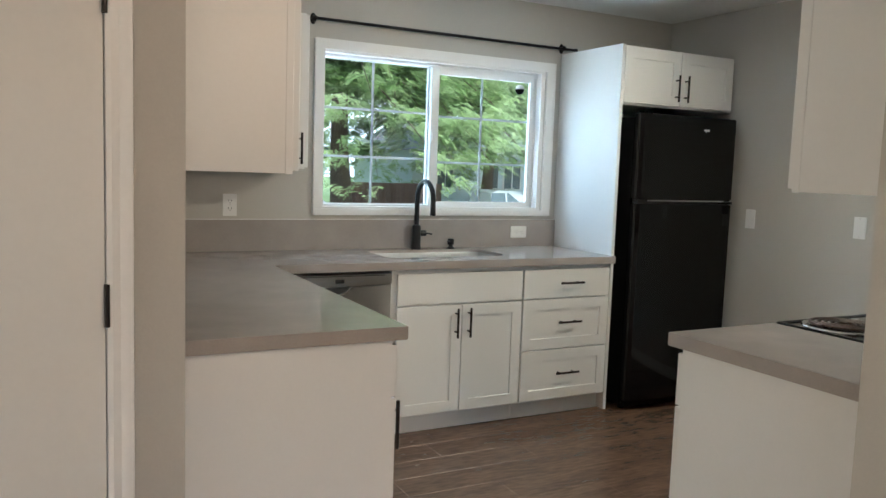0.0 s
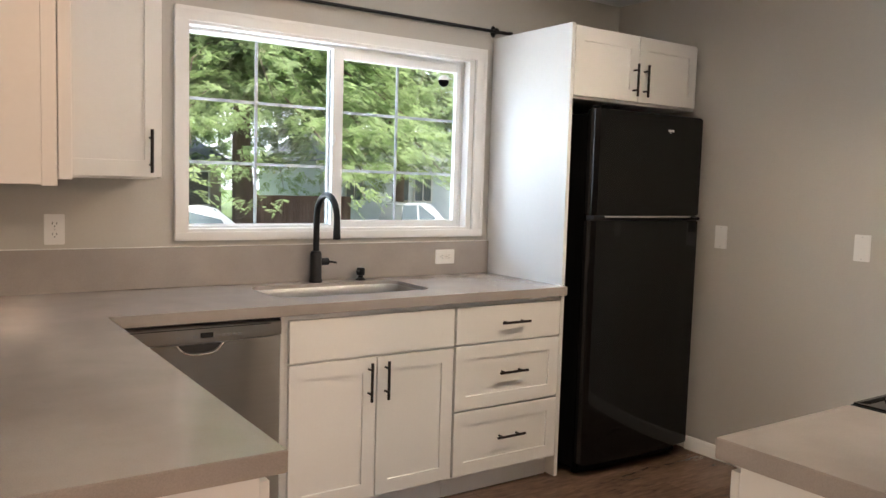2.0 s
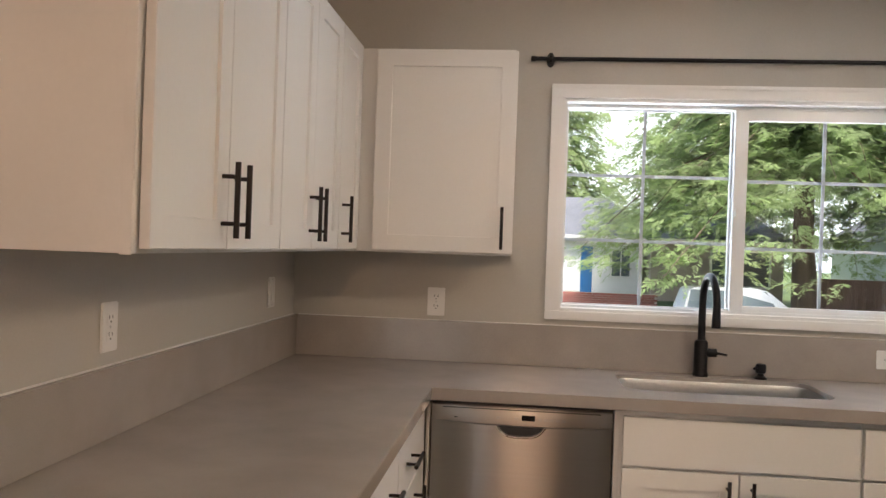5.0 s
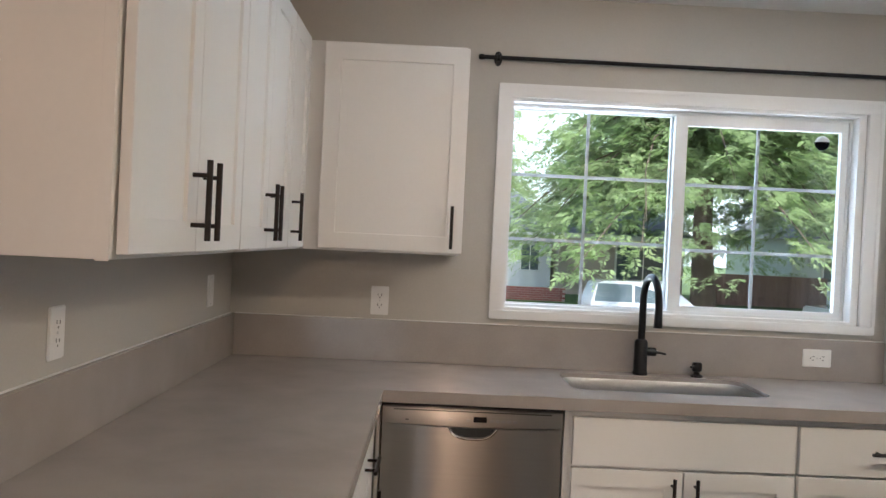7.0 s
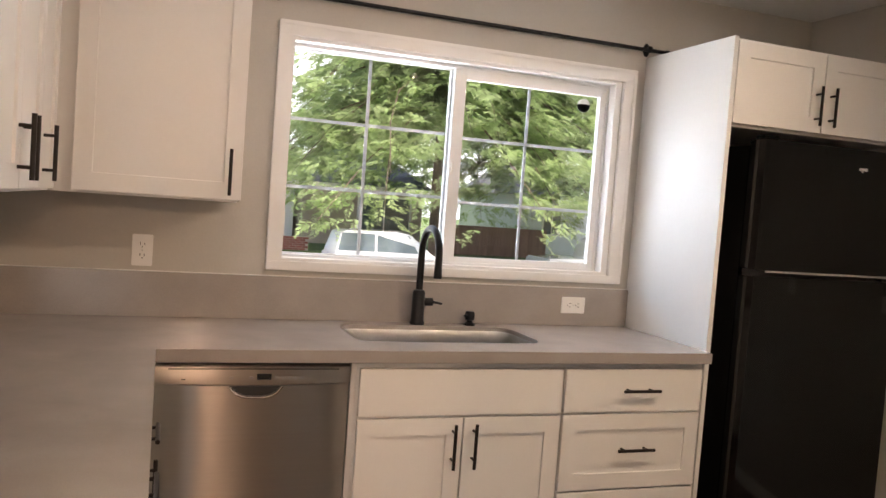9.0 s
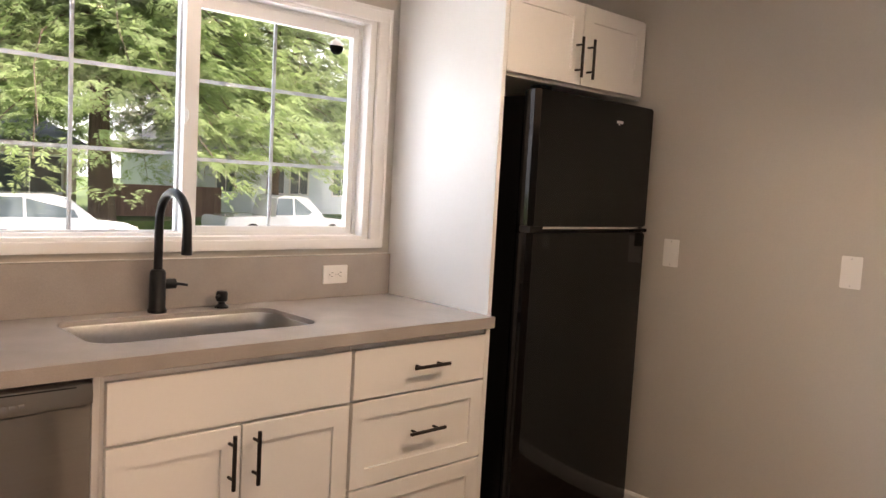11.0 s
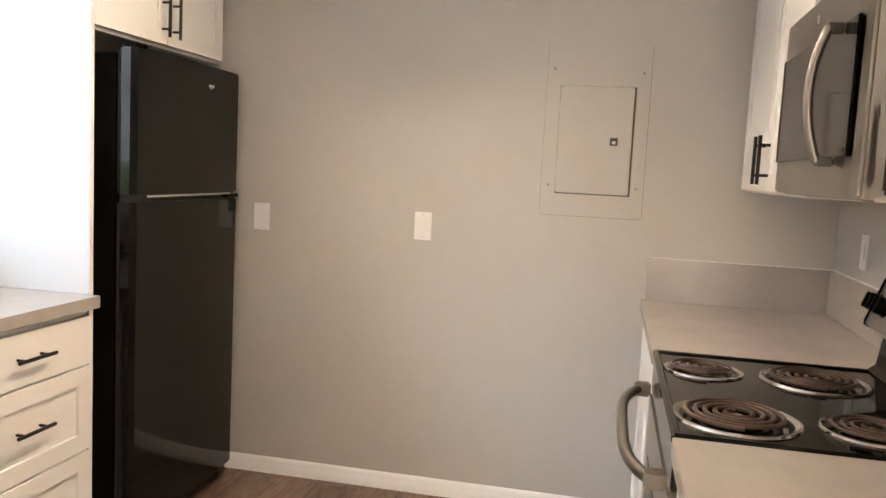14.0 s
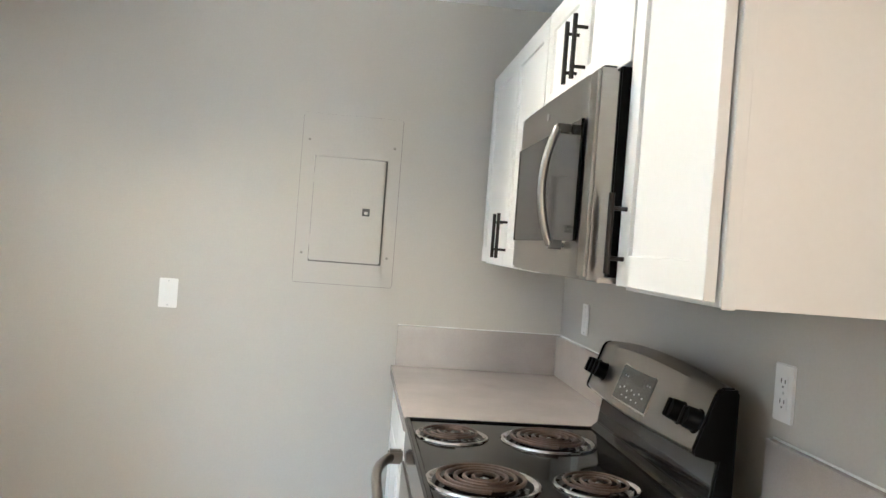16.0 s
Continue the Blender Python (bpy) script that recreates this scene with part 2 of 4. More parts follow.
# unseen walls added to close the room, two with openings for fill lamps
structure("wall_living_west", wall_with_hole(0, 6.3, 0, 0.12, -0.02, CEIL, 3.1, 6.0, 0.02, 2.15), WALL, "plain unseen wall added with a wide opening for a fill lamp", "wall").matrix_basis = pose(-6.4, -4.2, 0, 0, 0, 90)
structure("wall_living_south", wall_with_hole(-6.52, 4.1, -4.32, -4.2, -0.02, CEIL, -2.0, 0.8, 0.55, 2.15), WALL, "plain unseen wall added behind the walk with an opening for a fill lamp", "wall")
structure("wall_living_east", block(E, -4.2, -0.02, E + 0.12, S - 0.115, CEIL, 0), WALL, "plain unseen wall added to close the living room", "wall")
structure("ceiling", block(-6.52, -4.32, CEIL, E + 0.12, N + 0.16, CEIL + 0.12, 0), CEILING, "white textured ceiling", "ceiling")
floor = structure("floor", block(-6.52, -4.32, -0.06, E + 0.12, N + 0.16, -0.010, 0), FLOOR, "dark brown wood-look plank floor", "floor")


def baseboard(length, h=0.070):
    bm = prism_x([(0, 0), (0.016, 0), (0.016, h * 0.55), (0.013, h * 0.62), (0.013, h * 0.75), (0.008, h * 0.92), (0.004, h), (0, h)], 0, length)
    return bm


structure("baseboard", baseboard(1.78), TRIM, "white moulded baseboard along the wall", "baseboard").matrix_basis = pose(E, 1.655, 0, 0, 0, 90)
structure("baseboard", baseboard(0.13), TRIM, "white moulded baseboard beside the door", "baseboard").matrix_basis = pose(W + 0.022, PORCH - 0.02, 0, 0, 0, 180)


# the door beside the kitchen
def hall_door():
    d = thing("door_1", pose(0, 0, 0), "closed white door with dark bronze hinges", "door", kind="structure")
    part("door_panel", block(DX0, PORCH - 0.022, 0.012, DX1, PORCH + 0.013, DZ - 0.02, 0.002), DOOR_PAINT, d)
    for z in (0.25, 1.022, 1.775):
        hinge = block(DX1 - 0.003, PORCH - 0.033, z - 0.05, DX1 + 0.010, PORCH - 0.018, z + 0.05, 0.003)
        add_rod(hinge, (DX1 + 0.003, PORCH - 0.033, z - 0.053), (DX1 + 0.003, PORCH - 0.033, z + 0.053), 0.007)
        part("hinge", hinge, BRONZE, d, "dark bronze hinge")
    knob = lathe([(0.030, 0), (0.032, 0.004), (0.012, 0.012), (0.011, 0.03), (0.025, 0.042), (0.027, 0.055), (0.015, 0.066), (0.002, 0.068)])
    part("door_knob", turned(knob, pose(DX0 + 0.07, PORCH - 0.022, 0.95, 90)), BRONZE, d, "dark bronze knob")
    # moulded casing
    prof = [(0, 0), (0.0, 0.012), (0.012, 0.017), (0.030, 0.013), (0.044, 0.019), (0.060, 0.017), (0.063, 0)]
    for x, flip in ((DX1 + 0.004, 1), (DX0 - 0.004, -1)):
        bm = bmesh.new()
        a = [bm.verts.new((x + flip * u, PORCH - 0.021 - v, 0)) for u, v in prof]
        b = [bm.verts.new((x + flip * u, PORCH - 0.021 - v, DZ + 0.06)) for u, v in prof]
        for i in range(len(a) - 1):
            bm.faces.new((a[i], a[i + 1], b[i + 1], b[i]))
        bm.faces.new(a)
        bm.faces.new(b)
        part("casing", bm, TRIM, d)
    part("casing", block(DX0 - 0.004, PORCH - 0.036, DZ - 0.003, DX1 + 0.004, PORCH - 0.021, DZ + 0.06), TRIM, d)
    for x0, x1 in ((DX1 + 0.002, DX1 + 0.014), (DX0 - 0.019, DX0 - 0.002)):
        part("jamb", block(x0, PORCH - 0.0195, 0, x1, PORCH + 0.12, DZ - 0.001), TRIM, d)
    return d


hall_door()


# ---- the kitchen window ----
def kitchen_window():
    w = thing("window_1", pose(0, 0, 0), "white vinyl sliding window with grids and a painted casing", "window", kind="structure")
    x0, x1, z0, z1, o = WX0, WX1, WZ0, WZ1, 0.055
    y = N - 0.018
    for name, b in (("casing", (x0 - o, y, z1, x1 + o + 0.008, N - 0.0005, z1 + o)), ("casing", (x0 - o, y, z0, x0, N - 0.0005, z1)),
                    ("casing", (x1, y, z0, x1 + o + 0.008, N - 0.0005, z1)), ("window_sill", (x0 - o, y - 0.004, z0 - 0.036, x1 + o + 0.008, N - 0.0005, z0))):
        part(name, block(*b, 0.003), TRIM, w)
    # raised outer band of the moulded casing
    for b in ((x0 - o, y - 0.006, z1 + o - 0.017, x1 + o + 0.008, y - 0.0005, z1 + o), (x0 - o, y - 0.006, z0, x0 - o + 0.017, y - 0.0005, z1 + o - 0.0175),
              (x1 + o - 0.009, y - 0.006, z0, x1 + o + 0.008, y - 0.0005, z1 + o - 0.0175)):
        part("casing_band", block(*b, 0.0025), TRIM, w)
    d = N + 0.055
    for b in ((x0, N, z0, x0 + 0.008, d, z1), (x1 - 0.03, N, z0, x1, d, z1), (x0 + 0.008, N, z1 - 0.012, x1 - 0.03, d, z1), (x0 + 0.008, N, z0, x1 - 0.03, d, z0 + 0.012)):
        part("reveal", block(*b, 0.001), TRIM, w)
    # outer frame
    yo, yi = N + 0.12, N + 0.055
    for b in ((x0 + 0.001, yi, z0 + 0.001, x0 + 0.014, yo, z1 - 0.001), (x1 - 0.04, yi, z0 + 0.001, x1 - 0.001, yo, z1 - 0.001),
              (x0 + 0.014, yi, z1 - 0.026, x1 - 0.04, yo, z1 - 0.001), (x0 + 0.014, yi, z0 + 0.001, x1 - 0.04, yo, z0 + 0.022)):
        part("window_frame", block(*b, 0.002), VINYL, w)
    # the fixed light and the sash in front of it
    def sash(name, sx0, sx1, sz0, sz1, y0, y1, stile, mid_x, bars):
        bm = bmesh.new()
        for b in ((sx0, y0, sz0, sx0 + stile[0], y1, sz1), (sx1 - stile[1], y0, sz0, sx1, y1, sz1),
                  (sx0 + stile[0], y0, sz1 - stile[2], sx1 - stile[1], y1, sz1), (sx0 + stile[0], y0, sz0, sx1 - stile[1], y1, sz0 + stile[3])):
            add_box(bm, *b, 0.002)
        s = part(name, bm, VINYL, w)
        gy = (y0 + y1) / 2
        pane = part("pane", block(sx0 + stile[0] - 0.004, gy - 0.002, sz0 + stile[3] - 0.004, sx1 - stile[1] + 0.004, gy + 0.002, sz1 - stile[2] + 0.004, 0), CLEAR, s, "clear glass")
        pane.visible_shadow = False
        g = 0.0065
        part("grid_bar", block(mid_x - g, gy + 0.003, sz0 + stile[3], mid_x + g, gy + 0.010, sz1 - stile[2], 0.001), GRID, s)
        for z in bars:
            part("grid_bar", block(sx0 + stile[0], gy + 0.0105, z - g, sx1 - stile[1], gy + 0.0165, z + g, 0.001), GRID, s)
        return s
    sash("fixed_sash", x0 + 0.015, 2.165, z0 + 0.023, z1 - 0.027, N + 0.094, N + 0.118, (0.006, 0.03, 0.004, 0.004), 1.79, (1.703, 1.433))
    s = sash("sliding_sash", 2.142, x1 - 0.041, z0 + 0.022, z1 - 0.026, N + 0.060, N + 0.090, (0.052, 0.028, 0.042, 0.022), 2.495, (1.690, 1.418))
    lock = block(2.142, N + 0.048, 1.53, 2.160, N + 0.060, 1.59, 0.004)
    add_tube(lock, [(2.150, N + 0.05, 1.545), (2.150, N + 0.040, 1.555), (2.150, N + 0.042, 1.58)], 0.004, 8)
    part("latch", lock, PLASTIC, s)
    return w


kitchen_window()


def window_camera():
    c = thing("security_camera", pose(2.752, N + 0.064, 1.886), "small round black and white camera stuck to the pane", "camera")
    dome = [(0.001, 0), (0.024, 0), (0.030, 0.006), (0.030, 0.012), (0.025, 0.020), (0.013, 0.026), (0.001, 0.027)]
    for name, mat, side, label in (("housing", BLACK_PLASTIC, -1, "black lower half"), ("hood", PLASTIC, 1, "white upper half")):
        bm = turned(lathe(dome, sides=32), pose(0, 0, 0, 90))
        bmesh.ops.bisect_plane(bm, geom=bm.verts[:] + bm.edges[:] + bm.faces[:], plane_co=(0, 0, 0.004), plane_no=(0, 0, -side), clear_outer=True)
        part(name, bm, mat, c, label)
    part("mount", block(-0.018, 0.0, -0.018, 0.018, 0.007, 0.018, 0.002), BLACK_PLASTIC, c)


window_camera()


def curtain_rod():
    z, y = 2.154, N - 0.03
    r = thing("curtain_rod", pose(0, 0, 0), "thin black metal curtain rod on two wall brackets", "curtain rod")
    part("pole", rod((1.33, y, z), (3.095, y, z - 0.004), 0.0085), BLACK_METAL, r)
    for x in (1.390, 3.010):
        bm = turned(lathe([(0.002, 0), (0.028, 0), (0.030, 0.004), (0.026, 0.008), (0.008, 0.010), (0.008, 0.03)]), pose(x, N, z, 90))
        bmesh.ops.scale(bm, vec=(0.55, 1, 1), space=Matrix.Translation((-x, 0, 0)), verts=bm.verts[:])
        part("bracket", bm, BLACK_METAL, r)
        part("cup", turned(lathe([(0.011, -0.008), (0.015, -0.006), (0.015, 0.006), (0.011, 0.008)]), pose(x, y, z, 0, 90)), BLACK_METAL, r)
    for x, s in ((1.33, -1), (3.095, 1)):
        part("finial", turned(lathe([(0.011, 0), (0.011, 0.016), (0.006, 0.02)]), pose(x, y, z - (0.004 if s > 0 else 0), 0, 90 * s)), BLACK_METAL, r)


curtain_rod()


# ---- cabinets ----
def shaker(w, h, rail=0.057, deep=0.0075, t=0.019):
    """A door or drawer front with a sunk panel: x across, z up from its lower corner, its face at y = -t."""
    bm = block(0, -t, 0, w, 0, h, 0.0012, 1)
    face = min((f for f in bm.faces if f.calc_area() > 0.5 * w * h), key=lambda f: f.calc_center_median().y)
    bmesh.ops.inset_region(bm, faces=[face], thickness=rail, use_even_offset=True)
    bmesh.ops.inset_region(bm, faces=[face], thickness=0.0015, depth=0)
    bmesh.ops.translate(bm, verts=face.verts[:], vec=(0, deep, 0))
    return bm


def slab(w, h, t=0.019):
    return block(0, -t, 0, w, 0, h, 0.0012, 1)


def pull(parent, at, upright, length=0.155, posts=0.096, out=0.032):
    """A bar pull, its middle at the given place on the door's face."""
    x, y, z = at
    u = Vector((0, 0, 1)) if upright else Vector((1, 0, 0))
    c = Vector((x, y - out, z))
    bm = rod(c - u * length / 2, c + u * length / 2, 0.006)
    for s in (-0.5, 0.5):
        add_rod(bm, Vector((x, y, z)) + u * posts * s, c + u * posts * s, 0.0045, sides=10)
    return part("handle", bm, BRONZE, parent, "dark bronze bar handle")


def cabinet(m, w, d, z0, z1, fronts, label, toe=False, hollow=False, category="cabinet", group="", free_end=None):
    """fronts: rows of (kind, x0, z0, x1, z1, handle), where handle is None or (upright, x, z)."""
    c = thing("cabinet", m, label, category, group)
    if toe:
        if hollow:
            for name, b in (("side_panel", (0, 0, 0.105, 0.018, d, z1)), ("side_panel", (w - 0.018, 0, 0.105, w, d, z1)), ("bottom_panel", (0.018, 0, 0.105, w - 0.018, d, 0.123)),
                            ("back_panel", (0.018, d - 0.008, 0.123, w - 0.018, d, z1)), ("front_frame", (0.018, 0, 0.123, w - 0.018, 0.018, z1))):
                part(name, block(*b, 0.0008, 1), WHITE, c)
        else:
            part("body", block(0, 0, 0.105, w, d, z1, 0.001, 1), WHITE, c)
        part("toe_kick", block(0.0, 0.055, 0, w, d, 0.104, 0.001, 1), WHITE, c)
    else:
        part("body", block(0, 0, z0, w, d, z1, 0.001, 1), WHITE, c)
    if free_end is not None:
        e = -0.003 if free_end == 0 else w + 0.0003
        part("face_frame", block(e, 0.0, z0 - 0.002, e + 0.0027, 0.021, z1, 0.0008, 1), WHITE, c)
    for kind, a, b, x, z, handle in fronts:
        made = shaker(x - a, z - b) if kind in ("door", "panel_drawer") else slab(x - a, z - b)
        ob = part("door" if kind == "door" else "drawer", turned(made, pose(a, -0.004, b)), WHITE, c)
        if handle:
            upright, hx, hz = handle
            pull(ob, (hx, -0.023, hz), upright)
    return c


G = 0.005
UP0, UP1 = 1.356, 2.118
BASE_TOP = 0.871
# base run under the window; fronts stand at y = 3.46
FY = 3.48
cabinet(pose(1.627, FY, 0), 0.775, N - FY - 0.002, 0, BASE_TOP, [
    ("slab", 0.027, 0.690, 0.770, 0.850, None),
    ("door", 0.027, 0.112, 0.397, 0.680, (True, 0.362, 0.587)),
    ("door", 0.402, 0.112, 0.770, 0.680, (True, 0.438, 0.587))],
    "white shaker sink base cabinet with two doors and a false front", toe=True, hollow=True, group="base cabinets")
cabinet(pose(2.403, FY, 0), 0.604, N - FY - 0.002, 0, BASE_TOP, [
    ("slab", 0.006, 0.690, 0.590, 0.850, (False, 0.310, 0.773)),
    ("panel_drawer", 0.006, 0.402, 0.590, 0.682, (False, 0.305, 0.552)),
    ("panel_drawer", 0.006, 0.112, 0.590, 0.394, (False, 0.303, 0.262))],
    "white shaker base cabinet with three drawers", toe=True, group="base cabinets")
single("filler_strip", block(1.0025, FY + 0.001, 0.106, 1.014, FY + 0.05, 0.87, 0.001), WHITE, "narrow white filler strip beside the dishwasher", "filler strip")

# base run along the left wall; fronts stand at x = 1.0
FX = 0.982
for y0, y1, near in ((2.03, 2.49, True), (2.492, 2.87, False), (2.872, 3.25, False)):
    w = y1 - y0
    cabinet(pose(FX, y0, 0, 0, 0, 90), w, FX - W - 0.002, 0, BASE_TOP, [
        ("slab", 0.004, 0.690, w - 0.004, 0.850, (False, w / 2, 0.773)),
        ("door", 0.004, 0.112, w - 0.004, 0.684, (True, 0.055 if near else w - 0.055, 0.582))],
        "white base cabinet with a drawer over a shaker door", toe=True, group="base cabinets")
single("corner_filler", block(W + 0.002, 3.2515, 0.0, FX + 0.015, FY - 0.002, BASE_TOP, 0.001), WHITE, "white blind corner panel under the counter", "cabinet")
single("end_panel", block(W + 0.003, 2.014, 0.0, FX - 0.003, 2.029, BASE_TOP, 0.001), WHITE, "plain white end panel of the long counter", "end panel")

# stove side; fronts stand at y = 1.65 and look north
SY = 1.632
cabinet(pose(2.205, SY, 0, 0, 0, 180), 0.437, SY - S - 0.002, 0, BASE_TOP, [
    ("slab", 0.005, 0.690, 0.432, 0.850, (False, 0.218, 0.773)),
    ("door", 0.005, 0.112, 0.432, 0.684, (True, 0.375, 0.585))],
    "white base cabinet beside the stove with a plain end", toe=True, group="base cabinets")
cabinet(pose(E - 0.002, SY, 0, 0, 0, 180), 0.950, SY - S - 0.002, 0, BASE_TOP, [
    ("slab", 0.005, 0.690, 0.470, 0.850, None), ("slab", 0.475, 0.690, 0.945, 0.850, None),
    ("door", 0.005, 0.112, 0.470, 0.684, None), ("door", 0.475, 0.112, 0.945, 0.684, None)],
    "white base cabinet between the stove and the wall", toe=True, group="base cabinets")

# upper cabinets on the left wall; fronts stand at x = 0.70
UX = 0.676


def upper(m, w, d, doors, label, z0=UP0, group="upper cabinets", free_end=None):
    fronts = [("door", a, z0 + 0.008, b, UP1 - 0.010, (True, hx, hz)) for a, b, hx, hz in doors]
    return cabinet(m, w, d, z0, UP1, fronts, label, group=group, free_end=free_end)


UD = UX - W - 0.002
HZ = 1.464
upper(pose(UX, 2.052, 0, 0, 0, 90), 0.709, UD, [(0.014, 0.352, 0.320, HZ), (0.356, 0.706, 0.388, HZ)], "white shaker upper cabinet with two doors", free_end=0)
upper(pose(UX, 2.763, 0, 0, 0, 90), 0.618, UD, [(0.003, 0.294, 0.264, HZ), (0.298, 0.614, 0.328, HZ)], "white shaker upper cabinet with two narrow doors")
upper(pose(UX, 3.383, 0, 0, 0, 90), 0.350, UD, [(0.004, 0.300, 0.044, HZ)], "white shaker upper cabinet next to the corner")
upper(pose(W + 0.002, 3.754, 0), 0.900, N - 3.754 - 0.002, [(0.386, 0.909, 0.868, HZ - 0.007)], "white shaker corner upper cabinet beside the window")

# fridge surround
single("tall_panel", block(3.016, 3.478, 0, 3.036, N - 0.002, 2.120, 0.001), WHITE, "tall white side panel of the fridge bay", "panel")
cabinet(pose(3.0365, 3.505, 0), E - 3.0385, N - 3.505 - 0.002, 1.783, 2.118, [
    ("door", 0.006, 1.795, 0.432, 2.106, (True, 0.397, 1.897)), ("door", 0.436, 1.795, 0.862, 2.106, (True, 0.470, 1.897))],
    "short white shaker cabinet over the fridge", group="upper cabinets")

# uppers on the stove wall; fronts stand at y = 1.33 and look north
UY = 1.311
SD = UY - S - 0.002
upper(pose(2.206, UY, 0, 0, 0, 180), 0.412, SD, [(0.006, 0.403, 0.040, HZ)], "white shaker upper cabinet beside the microwave", free_end=1)
upper(pose(2.963, UY, 0, 0, 0, 180), 0.754, SD, [(0.005, 0.375, 0.340, 1.915), (0.379, 0.749, 0.414, 1.915)], "short white shaker cabinet over the microwave", z0=1.800)
upper(pose(E - 0.002, UY, 0, 0, 0, 180), 0.955, SD, [(0.012, 0.480, 0.440, HZ), (0.484, 0.950, 0.524, HZ)], "white shaker upper cabinet with two doors in the corner")


# ---- worktops ----
def rounded(x0, y0, x1, y1, r, steps=7):
    out = []
    for cx, cy, a in ((x1 - r, y1 - r, 0), (x0 + r, y1 - r, 90), (x0 + r, y0 + r, 180), (x1 - r, y0 + r, 270)):
        for i in range(steps + 1):
            t = radians(a + 90 * i / steps)
            out.append((cx + r * math.cos(t), cy + r * math.sin(t)))
    return out


def slab_outline(outline, holes, z0, z1, bevel=0.002):
    bm = bmesh.new()
    edges = []
    for loop in (outline, *holes):
        vs = [bm.verts.new((x, y, z1)) for x, y in loop]
        edges += [bm.edges.new((vs[i], vs[(i + 1) % len(vs)])) for i in range(len(vs))]
    bmesh.ops.triangle_fill(bm, use_beauty=True, use_dissolve=False, edges=edges)
    top = bm.faces[:]
    more = bmesh.ops.extrude_face_region(bm, geom=top)["geom"]
    bmesh.ops.translate(bm, verts=[g for g in more if isinstance(g, bmesh.types.BMVert)], vec=(0, 0, z0 - z1))
    bmesh.ops.recalc_face_normals(bm, faces=bm.faces[:])
    rim = [e for e in bm.edges if len(e.link_faces) == 2 and abs(e.calc_face_angle(0)) > 0.9]
    bmesh.ops.bevel(bm, geom=rim, offset=bevel, segments=2, affect="EDGES", clamp_overlap=True)
    return bm


CT0, CT1 = 0.873, 0.914
SINK = rounded(1.675, 3.605, 2.385, 3.955, 0.065)
ell = [(W + 0.001, 1.994), (1.022, 1.994), (1.022, 3.435), (3.0145, 3.435), (3.0145, N - 0.001), (W + 0.001, N - 0.001)]
single("worktop", slab_outline(ell, [SINK], CT0, CT1), QUARTZ, "L-shaped grey quartz worktop with an undermount sink cut-out", "worktop")
single("worktop", block(1.742, S + 0.001, CT0, 2.2065, 1.671, CT1, 0.002), QUARTZ, "short grey quartz worktop beside the stove", "worktop")
single("worktop", block(2.9645, S + 0.001, CT0, E - 0.001, 1.671, CT1, 0.002), QUARTZ, "grey quartz worktop in the corner past the stove", "worktop")
BS = 1.079
for x0, y0, x1, y1, where in ((W + 0.022, N - 0.021, 3.0145, N - 0.001, "under the window"), (W + 0.001, 1.996, W + 0.021, N - 0.001, "along the long counter"),
                              (1.744, S + 0.001, 2.2065, S + 0.021, "beside the stove"), (2.9645, S + 0.001, E - 0.022, S + 0.021, "behind the corner counter"),
                              (E - 0.021, S + 0.001, E - 0.001, 1.655, "on the side wall by the corner counter")):
    splash = thing("backsplash", pose(0, 0, 0), "low grey quartz backsplash " + where, "backsplash", "backsplashes")
    part("slab", block(x0, y0, CT1 + 0.0005, x1, y1, BS, 0.0015), QUARTZ, splash)
    if x1 - x0 > y1 - y0:
        north = y0 > 2
        part("caulk_line", block(x0, y1 - 0.004 if north else y0, BS + 0.0002, x1, y1 if north else y0 + 0.005, BS + 0.004, 0.001), CAULK, splash, "thin white caulk line")
    else:
        east = x0 > 2
        part("caulk_line", block(x1 - 0.005 if east else x0, y0, BS + 0.0002, x1 if east else x0 + 0.005, y1, BS + 0.004, 0.001), CAULK, splash, "thin white caulk line")


# ---- sink, tap and soap pump ----
def kitchen_sink():
    s = thing("sink", pose(0, 0, 0), "stainless steel undermount sink, empty", "sink")
    bm = bmesh.new()
    rings = []
    for grow, z, r in ((-0.0015, CT1 - 0.016, 0.064), (-0.004, CT1 - 0.020, 0.062), (-0.005, CT0 - 0.02, 0.062), (-0.012, CT0 - 0.17, 0.055), (-0.045, CT0 - 0.195, 0.04)):
        rings.append([bm.verts.new((x, y, z)) for x, y in rounded(1.675 - grow, 3.605 - grow, 2.385 + grow, 3.955 + grow, r)])
    for a, b in zip(rings, rings[1:]):
        for i in range(len(a)):
            bm.faces.new((a[i], a[(i + 1) % len(a)], b[(i + 1) % len(a)], b[i]))
    bm.faces.new(rings[-1])
    part("bowl", bm, SINK_STEEL, s)
    part("drain", lathe([(0.045, 0), (0.045, 0.003), (0.035, 0.004), (0.03, 0.001), (0.002, 0.0)], (2.03, 3.80, CT0 - 0.1945)), CHROME, s)


kitchen_sink()


